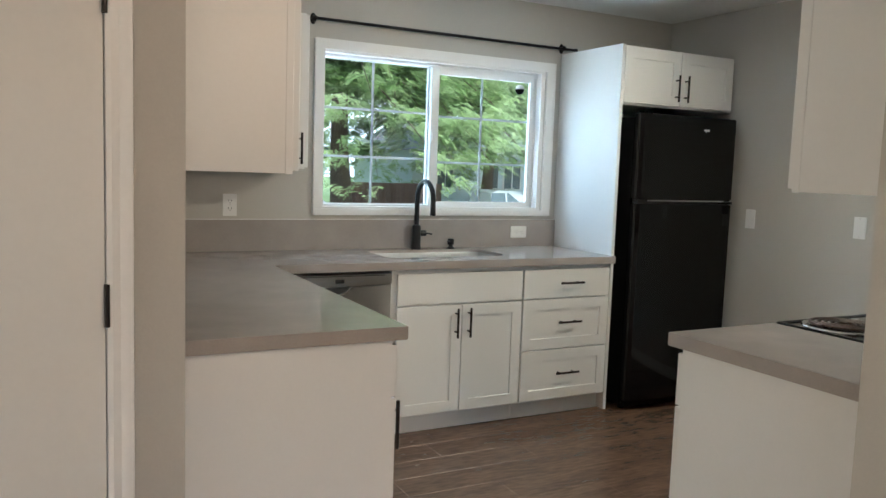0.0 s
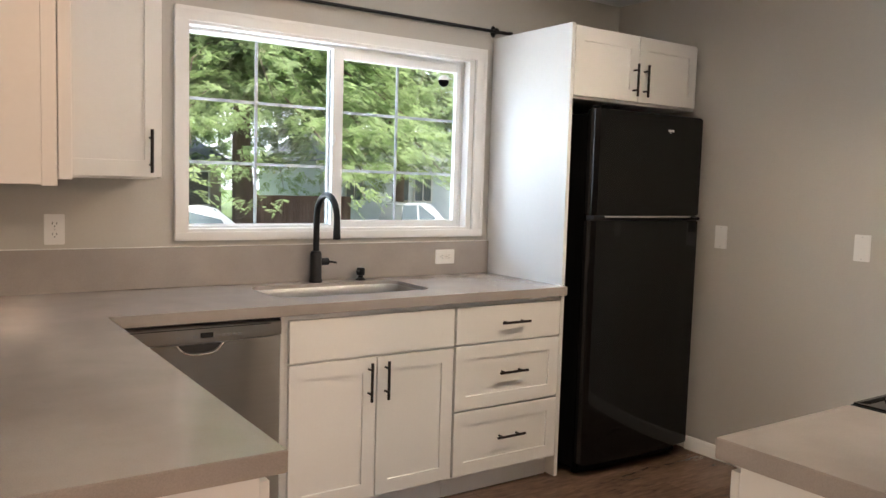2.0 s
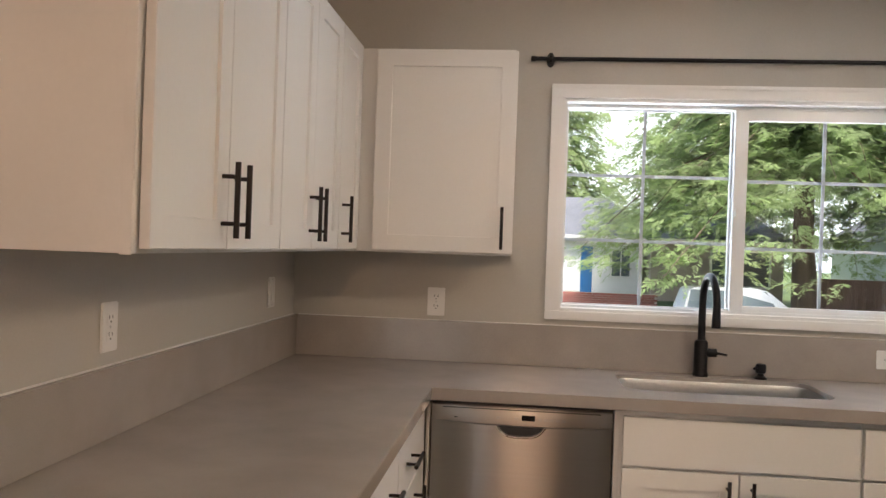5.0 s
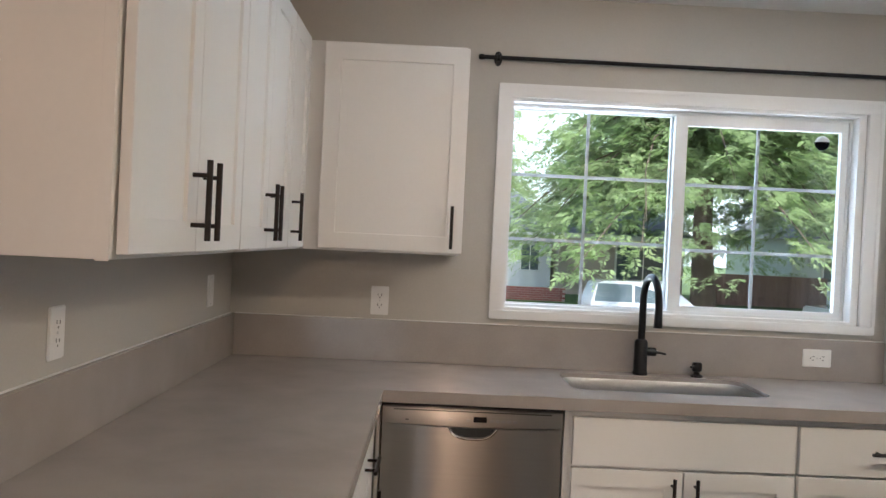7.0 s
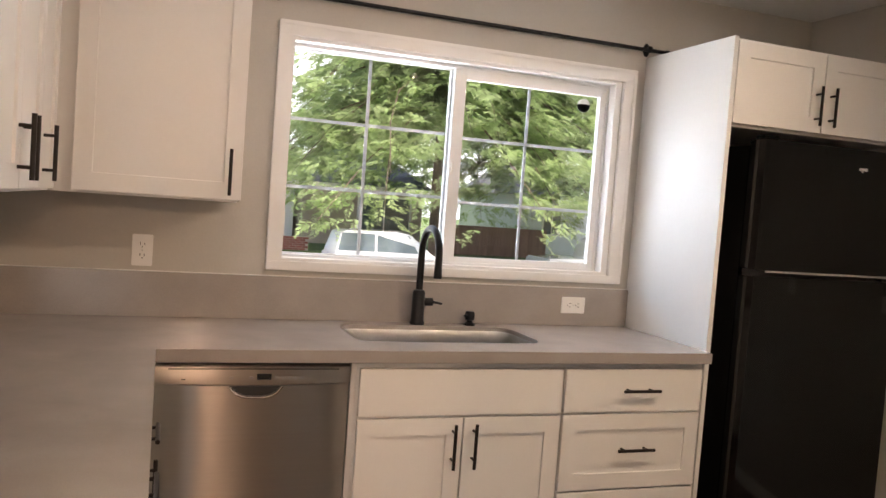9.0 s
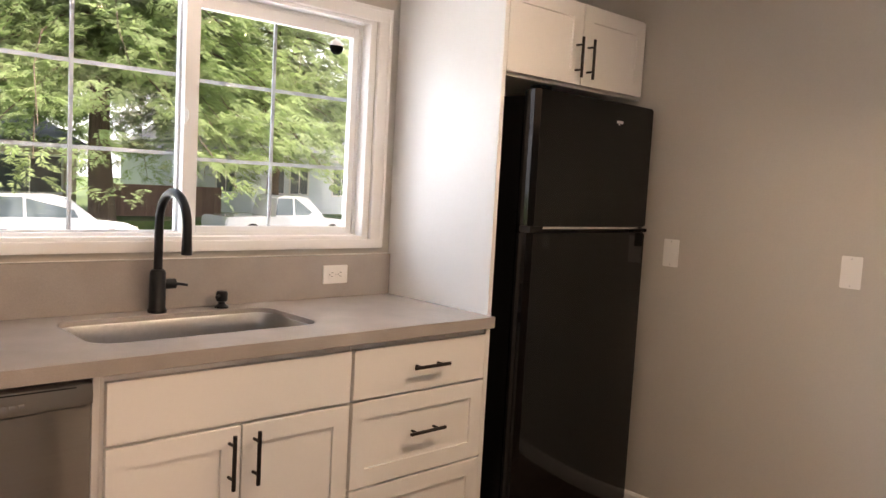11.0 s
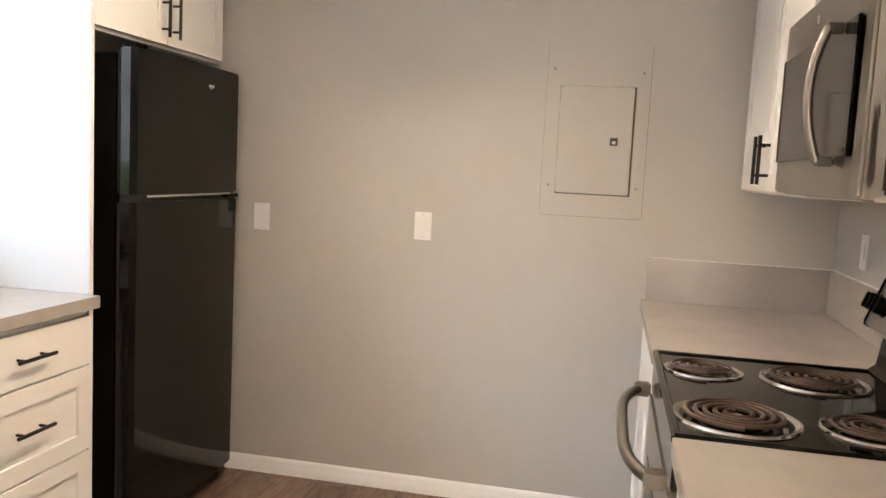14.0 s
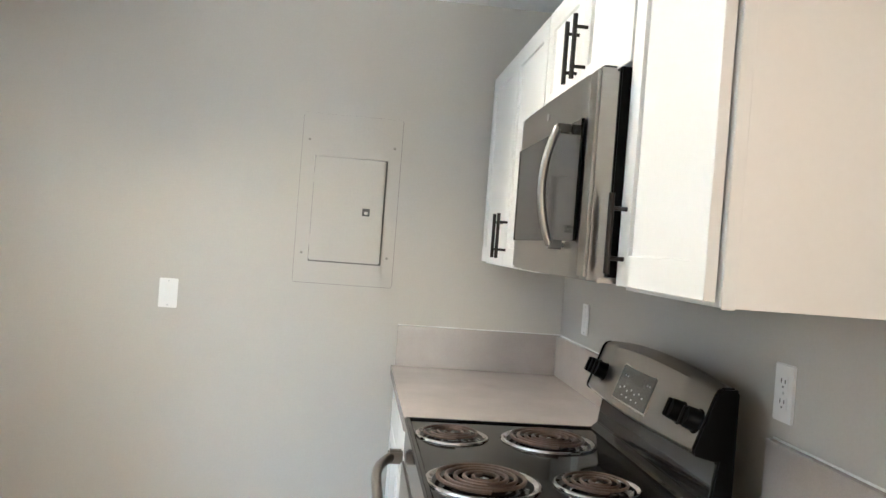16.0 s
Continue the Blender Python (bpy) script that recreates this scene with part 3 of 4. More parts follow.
def tap():
    t = thing("faucet", pose(2.010, 4.0, CT1), "matte black gooseneck pull-down kitchen faucet", "faucet")
    part("base", lathe([(0.030, 0), (0.031, 0.006), (0.028, 0.014), (0.0265, 0.018), (0.0255, 0.13), (0.022, 0.138), (0.015, 0.142)]), BLACK_METAL, t)
    arc = [(0, 0, 0.135), (0, 0, 0.29)]
    R = 0.088
    for i in range(1, 17):
        a = math.pi * i / 16
        arc.append((0.012 * i / 16, -R + R * math.cos(a), 0.30 + R * math.sin(a) * 1.05))
    arc.append((0.013, -2 * R, 0.275))
    part("spout", tube(arc, 0.0142, 14), BLACK_METAL, t)
    part("spray_head", rod((0.0125, -2 * R, 0.205), (0.0125, -2 * R, 0.285), 0.0165, 0.014, 18), BLACK_METAL, t)
    lever = rod((0.018, 0, 0.092), (0.058, 0, 0.092), 0.017, sides=18)
    add_tube(lever, [(0.05, 0, 0.092), (0.075, -0.004, 0.090), (0.098, -0.010, 0.086)], [0.006, 0.005, 0.0045], 10)
    part("lever", lever, BLACK_METAL, t)


tap()


def soap_pump():
    s = thing("soap_dispenser", pose(2.238, 4.0, CT1), "short matte black soap dispenser on the counter", "soap dispenser")
    part("collar", lathe([(0.024, 0), (0.025, 0.005), (0.017, 0.010), (0.012, 0.014)]), BLACK_METAL, s)
    part("pump_head", lathe([(0.012, 0.012), (0.012, 0.02), (0.0185, 0.024), (0.020, 0.030), (0.020, 0.052), (0.016, 0.058), (0.003, 0.060)]), BLACK_METAL, s)
    part("nozzle", tube([(0, 0, 0.044), (-0.018, -0.012, 0.044), (-0.032, -0.022, 0.041)], 0.0048, 8), BLACK_METAL, s)


soap_pump()


# ---- dishwasher ----
def dishwasher():
    x0, x1, y = 1.022, 1.618, 3.452
    d = thing("dishwasher", pose(0, 0, 0), "stainless steel built-in dishwasher with a pocket handle", "dishwasher")
    part("body", block(x0 - 0.005, y + 0.036, 0.10, x1 + 0.005, N - 0.03, 0.870, 0.001), BLACK_PLASTIC, d)
    part("toe_kick", block(x0, y + 0.085, 0.0, x1, y + 0.11, 0.099, 0.001), BLACK_PLASTIC, d)
    bm = bmesh.new()
    cols, rows = 24, 16
    z0, z1, zs = 0.105, 0.862, 0.797
    # gently bowed lower skin
    grid = [[bm.verts.new((x0 + (x1 - x0) * i / cols, y + 0.010 - 0.014 * (1 - (2 * i / cols - 1) ** 4), z0 + (zs + 0.008 * (2 * i / cols - 1) ** 2 - z0) * j / rows)) for i in range(cols + 1)] for j in range(rows + 1)]
    for a, b in zip(grid, grid[1:]):
        for i in range(cols):
            bm.faces.new((a[i], a[i + 1], b[i + 1], b[i]))
    more = bmesh.ops.extrude_face_region(bm, geom=bm.faces[:])["geom"]
    bmesh.ops.translate(bm, verts=[g for g in more if isinstance(g, bmesh.types.BMVert)], vec=(0, 0.026, 0))
    door = part("door", bm, STEEL, d)
    panel = bmesh.new()
    low = [(x0 + (x1 - x0) * i / cols, zs + 0.0025 + 0.008 * (2 * i / cols - 1) ** 2) for i in range(cols + 1)]
    rows3 = []
    for k, (h, out) in enumerate(((0.0, -0.002), (0.35, -0.004), (0.9, 0.0), (1.0, 0.006))):
        rows3.append([panel.verts.new((x, y + out, z + (z1 - z) * h)) for x, z in low])
    for a, b in zip(rows3, rows3[1:]):
        for i in range(cols):
            panel.faces.new((a[i], a[i + 1], b[i + 1], b[i]))
    more = bmesh.ops.extrude_face_region(panel, geom=panel.faces[:])["geom"]
    bmesh.ops.translate(panel, verts=[g for g in more if isinstance(g, bmesh.types.BMVert)], vec=(0, 0.030, 0))
    p = part("control_panel", panel, STEEL_H, d)
    yy = y - 0.0062
    part("display", block(1.322, yy - 0.0005, 0.818, 1.366, yy + 0.004, 0.836, 0.001), DARK_GLASS, p)
    for x in (1.245, 1.305, 1.382, 1.402, 1.420, 1.440, 1.460):
        part("button", block(x - 0.0065, yy - 0.0005, 0.819, x + 0.0065, yy + 0.004, 0.828, 0.001), GREY_MARK, p)
    part("slot", block(1.06, y - 0.002, 0.849, 1.58, y + 0.01, 0.8525, 0.0005), DARK_SLOT, p)
    part("maker_mark", block(1.098, yy - 0.0002, 0.818, 1.110, yy + 0.004, 0.8205, 0.0002), DARK_SLOT, p)
    # pocket handle: a flat dark sheet drawn as the hollow, with a bright lip
    cup = bmesh.new()
    top = [cup.verts.new((1.245 + 0.15 * i / 12, y - 0.0058, 0.798)) for i in range(13)]
    low2 = [cup.verts.new((1.245 + 0.15 * i / 12, y - 0.0068, 0.798 - 0.030 * (1 - abs(2 * i / 12 - 1) ** 3.5))) for i in range(13)]
    for i in range(12):
        cup.faces.new((top[i], top[i + 1], low2[i + 1], low2[i]))
    bmesh.ops.remove_doubles(cup, verts=cup.verts[:], dist=0.0004)
    part("pocket", cup, DARK_SLOT, door, "flat dark sheet drawn as the hand pocket")
    lip = [(1.240 + 0.16 * i / 16, y - 0.0105 - 0.004 * (1 - abs(2 * i / 16 - 1) ** 3), 0.798 - 0.034 * (1 - abs(2 * i / 16 - 1) ** 3.5)) for i in range(17)]
    part("handle_lip", tube(lip, 0.0042, 8), CHROME, door, "bright steel lip")
    return d


dishwasher()


# ---- fridge ----
def rounded_door(x0, x1, y0, y1, z0, z1, bulge, r, steps=16):
    """A door slab whose front bows out and whose upright front edges are rounded; y0 is its front."""
    out = []
    for i in range(steps + 1):
        u = -1 + 2 * i / steps
        x = (x0 + x1) / 2 + u * (x1 - x0) / 2
        edge = max(0.0, abs(u) - (1 - 2 * r / (x1 - x0))) / (2 * r / (x1 - x0))
        out.append((x, y0 + bulge * u * u + r * (1 - math.sqrt(max(0.0, 1 - edge * edge)))))
    outline = out + [(x1, y1), (x0, y1)]
    bm = bmesh.new()
    a = [bm.verts.new((x, y, z0)) for x, y in outline]
    b = [bm.verts.new((x, y, z1)) for x, y in outline]
    bm.faces.new(a[::-1])
    bm.faces.new(b)
    for i in range(len(a)):
        j = (i + 1) % len(a)
        bm.faces.new((a[i], a[j], b[j], b[i]))
    bmesh.ops.recalc_face_normals(bm, faces=bm.faces[:])
    rim = [e for e in bm.edges if abs(e.verts[0].co.z - e.verts[1].co.z) < 1e-6]
    bmesh.ops.bevel(bm, geom=rim, offset=0.005, segments=2, affect="EDGES", clamp_overlap=True)
    return bm


def fridge():
    x0, x1, front = 3.098, 3.846, 3.355
    f = thing("refrigerator", pose(0, 0, 0), "glossy black top-freezer refrigerator", "refrigerator")
    part("body", block(x0 + 0.006, front + 0.085, 0.03, x1 - 0.006, N - 0.045, 1.715, 0.006), BLACK_GLOSS, f)
    upper_door = part("freezer_door", rounded_door(x0, x1, front, front + 0.080, 1.246, 1.735, 0.016, 0.018, 48), BLACK_GLOSS, f)
    lower_door = part("fridge_door", rounded_door(x0, x1, front, front + 0.080, 0.065, 1.222, 0.016, 0.018, 48), BLACK_GLOSS, f)
    part("gasket", block(x0 + 0.012, front + 0.030, 1.2225, x1 - 0.012, front + 0.080, 1.2455, 0.002), DARK_SLOT, f)
    part("trim_strip", block(x0 + 0.055, front + 0.0020, 1.2375, x1 - 0.085, front + 0.02, 1.2450, 0.002), CHROME, upper_door, "thin silver trim under the freezer door")
    part("hinge_cap", block(x0 + 0.012, front + 0.02, 1.7355, x0 + 0.085, front + 0.075, 1.750, 0.005), BLACK_PLASTIC, f)
    part("middle_hinge", block(x1 - 0.11, front + 0.006, 1.224, x1 - 0.012, front + 0.05, 1.2385, 0.002), BLACK_PLASTIC, f)
    part("door_end_cap", block(x1 - 0.105, front + 0.009, 1.165, x1 - 0.035, front + 0.012, 1.220, 0.0008), BLACK_PLASTIC, lower_door)
    part("grille", block(x0 + 0.03, front + 0.075, 0.012, x1 - 0.03, front + 0.10, 0.055, 0.003), BLACK_PLASTIC, f)
    part("badge", block(3.556, front + 0.0006, 1.652, 3.600, front + 0.006, 1.664, 0.001), LIGHT_MARK, upper_door, "small silver maker's badge")
    part("badge_tail", block(3.570, front + 0.0004, 1.646, 3.578, front + 0.006, 1.652, 0.0005), LIGHT_MARK, upper_door)
    for x in (x0 + 0.05, x1 - 0.05):
        for y in (front + 0.12, N - 0.10):
            part("foot", rod((x, y, 0), (x, y, 0.035), 0.02), BLACK_PLASTIC, f)


fridge()


# ---- stove ----
SX0, SX1, SF = 2.210, 2.960, 1.672


def coil_burner(parent, cx, cy, z, r):
    b = part("drip_pan", lathe([(r * 0.25, -0.012), (r * 0.8, -0.010), (r * 0.90, 0.000), (r * 0.96, 0.004), (r * 1.0, 0.003), (r * 1.02, -0.001), (r * 0.98, -0.003)], (cx, cy, z), 40), CHROME, parent, "chrome drip pan with heat stains")
    turns = 4.5 if r > 0.11 else 3.5
    n = int(turns * 30)
    pts = []
    for i in range(n + 1):
        a = i / 30 * math.tau
        rad = r * (0.14 + 0.70 * i / n)
        pts.append((cx + rad * math.cos(a), cy + rad * math.sin(a), z + 0.010))
    part("coil", tube(pts, r * 0.038, 8), COIL, b, "burnt brown heating coil")
    part("coil_hub", lathe([(0.004, 0.0), (r * 0.10, 0.002), (r * 0.10, 0.006), (0.003, 0.008)], (cx, cy, z + 0.002), 16), CHROME, b)
    for k in range(3):
        a = math.tau * k / 3 + 0.5
        part("coil_support", block(-0.0015, 0.01, -0.002, 0.0015, r * 0.84, 0.005, 0), CHROME, b).matrix_basis = pose(cx, cy, z, 0, 0, math.degrees(a))


def stove():
    s = thing("stove", pose(0, 0, 0), "electric coil stove, black top and stainless steel front", "stove")
    y0 = S + 0.078
    part("body", block(SX0 + 0.002, y0, 0.02, SX1 - 0.002, SF - 0.030, 0.895, 0.003), BLACK_ENAMEL, s)
    # cooktop with a raised rim
    top = block(SX0, y0 + 0.022, 0.8955, SX1, SF, 0.919, 0.006, 3)
    face = max((q for q in top.faces if q.calc_area() > 0.2), key=lambda q: q.calc_center_median().z)
    bmesh.ops.inset_region(top, faces=[face], thickness=0.012)
    bmesh.ops.inset_region(top, faces=[face], thickness=0.006)
    bmesh.ops.translate(top, verts=face.verts[:], vec=(0, 0, -0.005))
    cook = part("cooktop", top, BLACK_ENAMEL, s, "glossy black enamel cooktop")
    for cx, cy, r in ((2.772, 1.556, 0.096), (2.762, 1.296, 0.127), (2.372, 1.535, 0.125), (2.376, 1.280, 0.096)):
        coil_burner(cook, cx, cy, 0.9155, r)
    # oven front
    door = part("oven_door", block(SX0 + 0.006, SF - 0.029, 0.225, SX1 - 0.006, SF - 0.002, 0.800, 0.006), STEEL_H, s)
    part("oven_window", block(SX0 + 0.13, SF - 0.0015, 0.36, SX1 - 0.13, SF + 0.0005, 0.66, 0.0008), DARK_GLASS, door)
    part("top_trim", block(SX0 + 0.003, SF - 0.029, 0.805, SX1 - 0.003, SF - 0.006, 0.8945, 0.004), BLACK_ENAMEL, s)
    part("drawer", block(SX0 + 0.006, SF - 0.029, 0.05, SX1 - 0.006, SF - 0.004, 0.215, 0.006), STEEL_H, s)
    arc = []
    for i in range(15):
        u = -1 + 2 * i / 14
        arc.append(((SX0 + SX1) / 2 + u * 0.335, SF + 0.030 + 0.048 * (1 - u ** 4), 0.812))
    h = part("handle", tube(arc, 0.0135, 14), NICKEL, door, "curved brushed metal oven handle")
    for u in (-1, 1):
        cx = (SX0 + SX1) / 2 + u * 0.335
        part("handle_mount", block(cx - 0.015, SF - 0.0015, 0.794, cx + 0.015, SF + 0.042, 0.832, 0.005), NICKEL, h)
    # backguard: black lower part, slanted steel panel and dark end caps
    low = [(y0, 0.905), (y0 + 0.072, 0.916), (y0 + 0.050, 0.935), (y0 + 0.034, 1.035), (y0, 1.10)]
    part("splash_panel", prism_x(low, SX0 + 0.004, SX1 - 0.004, 0.002), BLACK_ENAMEL, s)
    bm = bmesh.new()
    n = 20
    prof = [(0.036, 1.026), (0.084, 1.037), (0.088, 1.044), (0.046, 1.160), (0.038, 1.170), (0.024, 1.175), (0.008, 1.170), (0.0, 1.14), (0.0, 1.102)]
    rings = []
    for i in range(n + 1):
        u = -1 + 2 * i / n
        lift = 0.020 * (1 - u * u)
        bow = 0.010 * (1 - u * u)
        rings.append([bm.verts.new((SX0 + 0.013 + (SX1 - SX0 - 0.026) * i / n, y0 + dy + (bow if dy > 0.04 else 0), z + (lift if z > 1.12 else -0.3 * lift if z < 1.05 else 0))) for dy, z in prof])
    for a, b in zip(rings, rings[1:]):
        for k in range(len(prof)):
            bm.faces.new((a[k], a[(k + 1) % len(prof)], b[(k + 1) % len(prof)], b[k]))
    bm.faces.new(rings[0])
    bm.faces.new(rings[-1][::-1])
    guard = part("control_panel", bm, STEEL_H, s, "slanted stainless control panel")
    for x in (SX0, SX1 - 0.0128):
        cap = [(y0, 0.92), (y0 + 0.050, 0.935), (y0 + 0.037, 1.022), (y0 + 0.088, 1.034), (y0 + 0.092, 1.044), (y0 + 0.049, 1.164), (y0 + 0.038, 1.174), (y0 + 0.008, 1.174), (y0, 1.165)]
        part("end_cap", prism_x(cap, x, x + 0.0126, 0.004), BLACK_PLASTIC, s)
    # things on the slanted face
    slope = -math.degrees(math.atan2(0.042, 0.116))
    face_m = pose((SX0 + SX1) / 2, y0 + 0.0775, 1.100, slope, 0, 180)
    part("display_rim", turned(block(-0.124, -0.004, -0.052, 0.112, 0.004, 0.050, 0.004), face_m), CHROME, guard, "bright rim round the display")
    disp = part("display", turned(block(-0.118, -0.006, -0.046, 0.106, 0.003, 0.044, 0.002), face_m), PANEL_GREY, guard, "dark grey control display")
    part("clock", turned(block(-0.03, -0.0066, 0.008, 0.045, -0.005, 0.030, 0.001), face_m), DARK_GLASS, disp)
    for i in range(7):
        part("key", turned(block(-0.090 + 0.026 * i, -0.0066, -0.018 + 0.006 * (i % 2), -0.082 + 0.026 * i, -0.0055, -0.013 + 0.006 * (i % 2), 0), face_m), GREY_MARK, disp)
    for i in range(4):
        part("key", turned(block(-0.060 + 0.034 * i, -0.0066, -0.033, -0.052 + 0.034 * i, -0.0055, -0.029, 0), face_m), GREY_MARK, disp)
    for x in (-0.082, -0.066, 0.068, 0.084):
        part("key", turned(block(x, -0.0066, 0.016, x + 0.007, -0.0055, 0.021, 0), face_m), GREY_MARK, disp)
    for x in (-0.335, -0.262, 0.262, 0.335):
        knob = lathe([(0.027, 0), (0.028, 0.004), (0.024, 0.007), (0.0225, 0.030), (0.020, 0.034), (0.002, 0.035)], sides=24)
        add_box(knob, -0.0045, -0.0205, 0.030, 0.0045, 0.0205, 0.042, 0.002)
        part("knob", turned(knob, face_m @ pose(x, 0.004 + (0.010 * (x / 0.37) ** 2), 0.0, 90)), BLACK_PLASTIC, guard, "black plastic knob")
    for x in (SX0 + 0.06, SX1 - 0.06):
        for y in (y0 + 0.06, SF - 0.08):
            part("foot", rod((x, y, 0), (x, y, 0.022), 0.018), BLACK_PLASTIC, s)


stove()


# ---- microwave ----
def microwave():
    x0, x1, f, z0, z1 = 2.2105, 2.9595, 1.400, 1.366, 1.796
    m = thing("microwave", pose(0, 0, 0), "stainless over-the-range microwave with a curved handle", "microwave")
    part("body", block(x0, S + 0.003, z0 + 0.012, x1, f - 0.048, z1, 0.003), BLACK_PLASTIC, m)
    part("underside", block(x0 + 0.004, S + 0.02, z0, x1 - 0.004, f - 0.03, z0 + 0.0115, 0.003), NICKEL, m)
    split = 2.272
    door = part("door", rounded_door(-(x1 - 0.001), -(split + 0.001), -(f), -(f - 0.046), z0 + 0.004, z1 - 0.004, 0.004, 0.008, 24), STEEL_H, m)
    door.matrix_basis = pose(0, 0, 0, 0, 0, 180)
    side = part("control_strip", block(x0, f - 0.047, z0 + 0.004, split - 0.001, f - 0.004, z1 - 0.004, 0.006), STEEL_H, m)
    part("window", block(2.290, f - 0.004, z0 + 0.080, 2.925, f + 0.0012, z1 - 0.095, 0.001), DARK_GLASS, m, "smoked door glass")
    for b in ((2.2905, z0 + 0.081, 2.318, z1 - 0.096), (2.912, z0 + 0.081, 2.9245, z1 - 0.096)):
        part("window_border", block(b[0], f - 0.002, b[1], b[2], f + 0.0022, b[3], 0.001), BLACK_ENAMEL, m, "glossy black edge of the door glass")
    arc = []
    for i in range(17):
        u = -1 + 2 * i / 16
        arc.append((2.376, f + 0.030 + 0.026 * (1 - u ** 2), (z0 + z1) / 2 - 0.018 + u * 0.128))
    h = part("handle", tube(arc, 0.0090, 14), NICKEL, m, "curved brushed handle")
    for u in (-1, 1):
        zc = (z0 + z1) / 2 - 0.018 + u * 0.126
        part("handle_mount", block(2.366, f - 0.001, zc - 0.010, 2.386, f + 0.036, zc + 0.010, 0.005), PANEL_GREY, h, "dark handle mount")
    part("badge", turned(lathe([(0.009, 0), (0.009, 0.002), (0.002, 0.0025)], sides=20), pose(2.60, f + 0.001, z1 - 0.048, -90)), LIGHT_MARK, m, "small round badge")
    part("vent_grille", block(x0 + 0.02, f - 0.046, z1 + 0.0005, x1 - 0.02, f - 0.02, z1 + 0.003, 0.0005), DARK_SLOT, m)


microwave()


# ---- plates, panel, track light ----
def plate(m, label, category, kind, group="wall plates"):
    """A wall plate facing -y in its own frame."""
    p = thing(category.replace(" ", "_"), m, label, category, group)
    part("plate", block(-0.036, -0.006, -0.058, 0.036, 0, 0.058, 0.0025), PLASTIC, p)
    if kind == "outlet":
        for z in (-0.020, 0.020):
            face = part("socket", block(-0.017, -0.0075, z - 0.0135, 0.017, -0.006, z + 0.0135, 0.004), PLASTIC, p)
            for b in ((-0.0085, z - 0.001, -0.006, z + 0.008), (0.006, z - 0.001, 0.0085, z + 0.007), (-0.002, z - 0.010, 0.002, z - 0.006)):
                part("slot", block(b[0], -0.0079, b[1], b[2], -0.0072, b[3], 0), DARK_SLOT, face)
    elif kind == "switch":
        part("rocker", block(-0.0165, -0.0095, -0.033, 0.0165, -0.006, 0.033, 0.002), PLASTIC, p)
    for z in (-0.048, 0.048) if kind != "outlet" else (0.0,):
        part("screw", turned(lathe([(0.0032, 0), (0.0030, 0.0012), (0.0005, 0.0014)], sides=10), pose(0, -0.006, z, 90)), LIGHT_MARK, p)
    return p


plate(pose(0.957, N, 1.156), "white duplex outlet on the window wall", "outlet", "outlet")
plate(pose(2.737, N - 0.021, 1.005, 0, 90, 0), "white duplex outlet set sideways in the backsplash", "outlet", "outlet")
plate(pose(W, 2.572, 1.171, 0, 0, 90), "white duplex outlet over the long counter", "outlet", "outlet")
plate(pose(W, 3.755, 1.187, 0, 0, 90), "white light switch near the corner", "light switch", "switch")
plate(pose(E, 3.290, 1.142, 0, 0, -90), "white blank plate beside the fridge", "blank plate", "blank")
plate(pose(E, 2.570, 1.146, 0, 0, -90), "white blank plate in the middle of the wall", "blank plate", "blank")
plate(pose(3.572, S, 1.180, 0, 0, 180), "white light switch over the corner counter", "light switch", "switch")
plate(pose(2.180, S, 1.176, 0, 0, 180), "white duplex outlet beside the stove", "outlet", "outlet")


def breaker_panel():
    p = thing("electrical_panel", pose(E, 0, 0, 0, 0, 0), "wall-coloured metal electrical panel with a closed door", "electrical panel")
    # one plate with rounded corners and the door's opening in it, stood up against the wall
    upright = Matrix(((0, 0, -1, 0), (1, 0, 0, 0), (0, 1, 0, 0), (0, 0, 0, 1)))
    # sheet a little wider than the plate, coloured as its shadow line
    shade_bm = slab_outline(rounded(1.6922, 1.2242, 2.0938, 1.9088, 0.0138), [], 0.0001, 0.0004, 0.00005)
    part("edge_shade", turned(shade_bm, upright), PANEL_SHADE, p, "thin grey sheet painted as the shadow line round the cover plate")
    plate_bm = slab_outline(rounded(1.694, 1.226, 2.092, 1.907, 0.012), [[(1.7445, 1.312), (2.0375, 1.312), (2.0375, 1.737), (1.7445, 1.737)]], 0.0005, 0.011, 0.0015)
    part("cover_plate", turned(plate_bm, upright), WALL, p)
    # grey sheet behind the door gap, its colour stands for the shade there
    part("door_shade", block(-0.0022, 1.745, 1.3125, -0.0004, 2.037, 1.7365, 0), PANEL_SHADE, p, "grey sheet that paints the shade in the gap beside the door")
    door = part("door", block(-0.024, 1.7515, 1.3180, -0.0030, 2.0350, 1.7345, 0.004), WALL, p)
    part("latch", block(-0.0295, 1.795, 1.500, -0.024, 1.865, 1.545, 0.002), WALL, door)
    part("latch_slot", block(-0.0303, 1.804, 1.508, -0.0290, 1.834, 1.538, 0.001), PANEL_GREY, door)
    part("latch_tab", block(-0.0325, 1.812, 1.514, -0.0304, 1.826, 1.526, 0.001), WALL, door)
    for z in (1.400, 1.65):
        part("hinge", rod((-0.0125, 2.038, z - 0.02), (-0.0125, 2.038, z + 0.02), 0.004), WALL, door)
    for y, z in ((1.722, 1.345), (2.064, 1.345), (1.722, 1.79), (2.064, 1.80)):
        part("screw", turned(lathe([(0.006, 0), (0.005, 0.002), (0.001, 0.0025)], sides=12), pose(-0.010, y, z, 0, -90)), NICKEL, p)


breaker_panel()


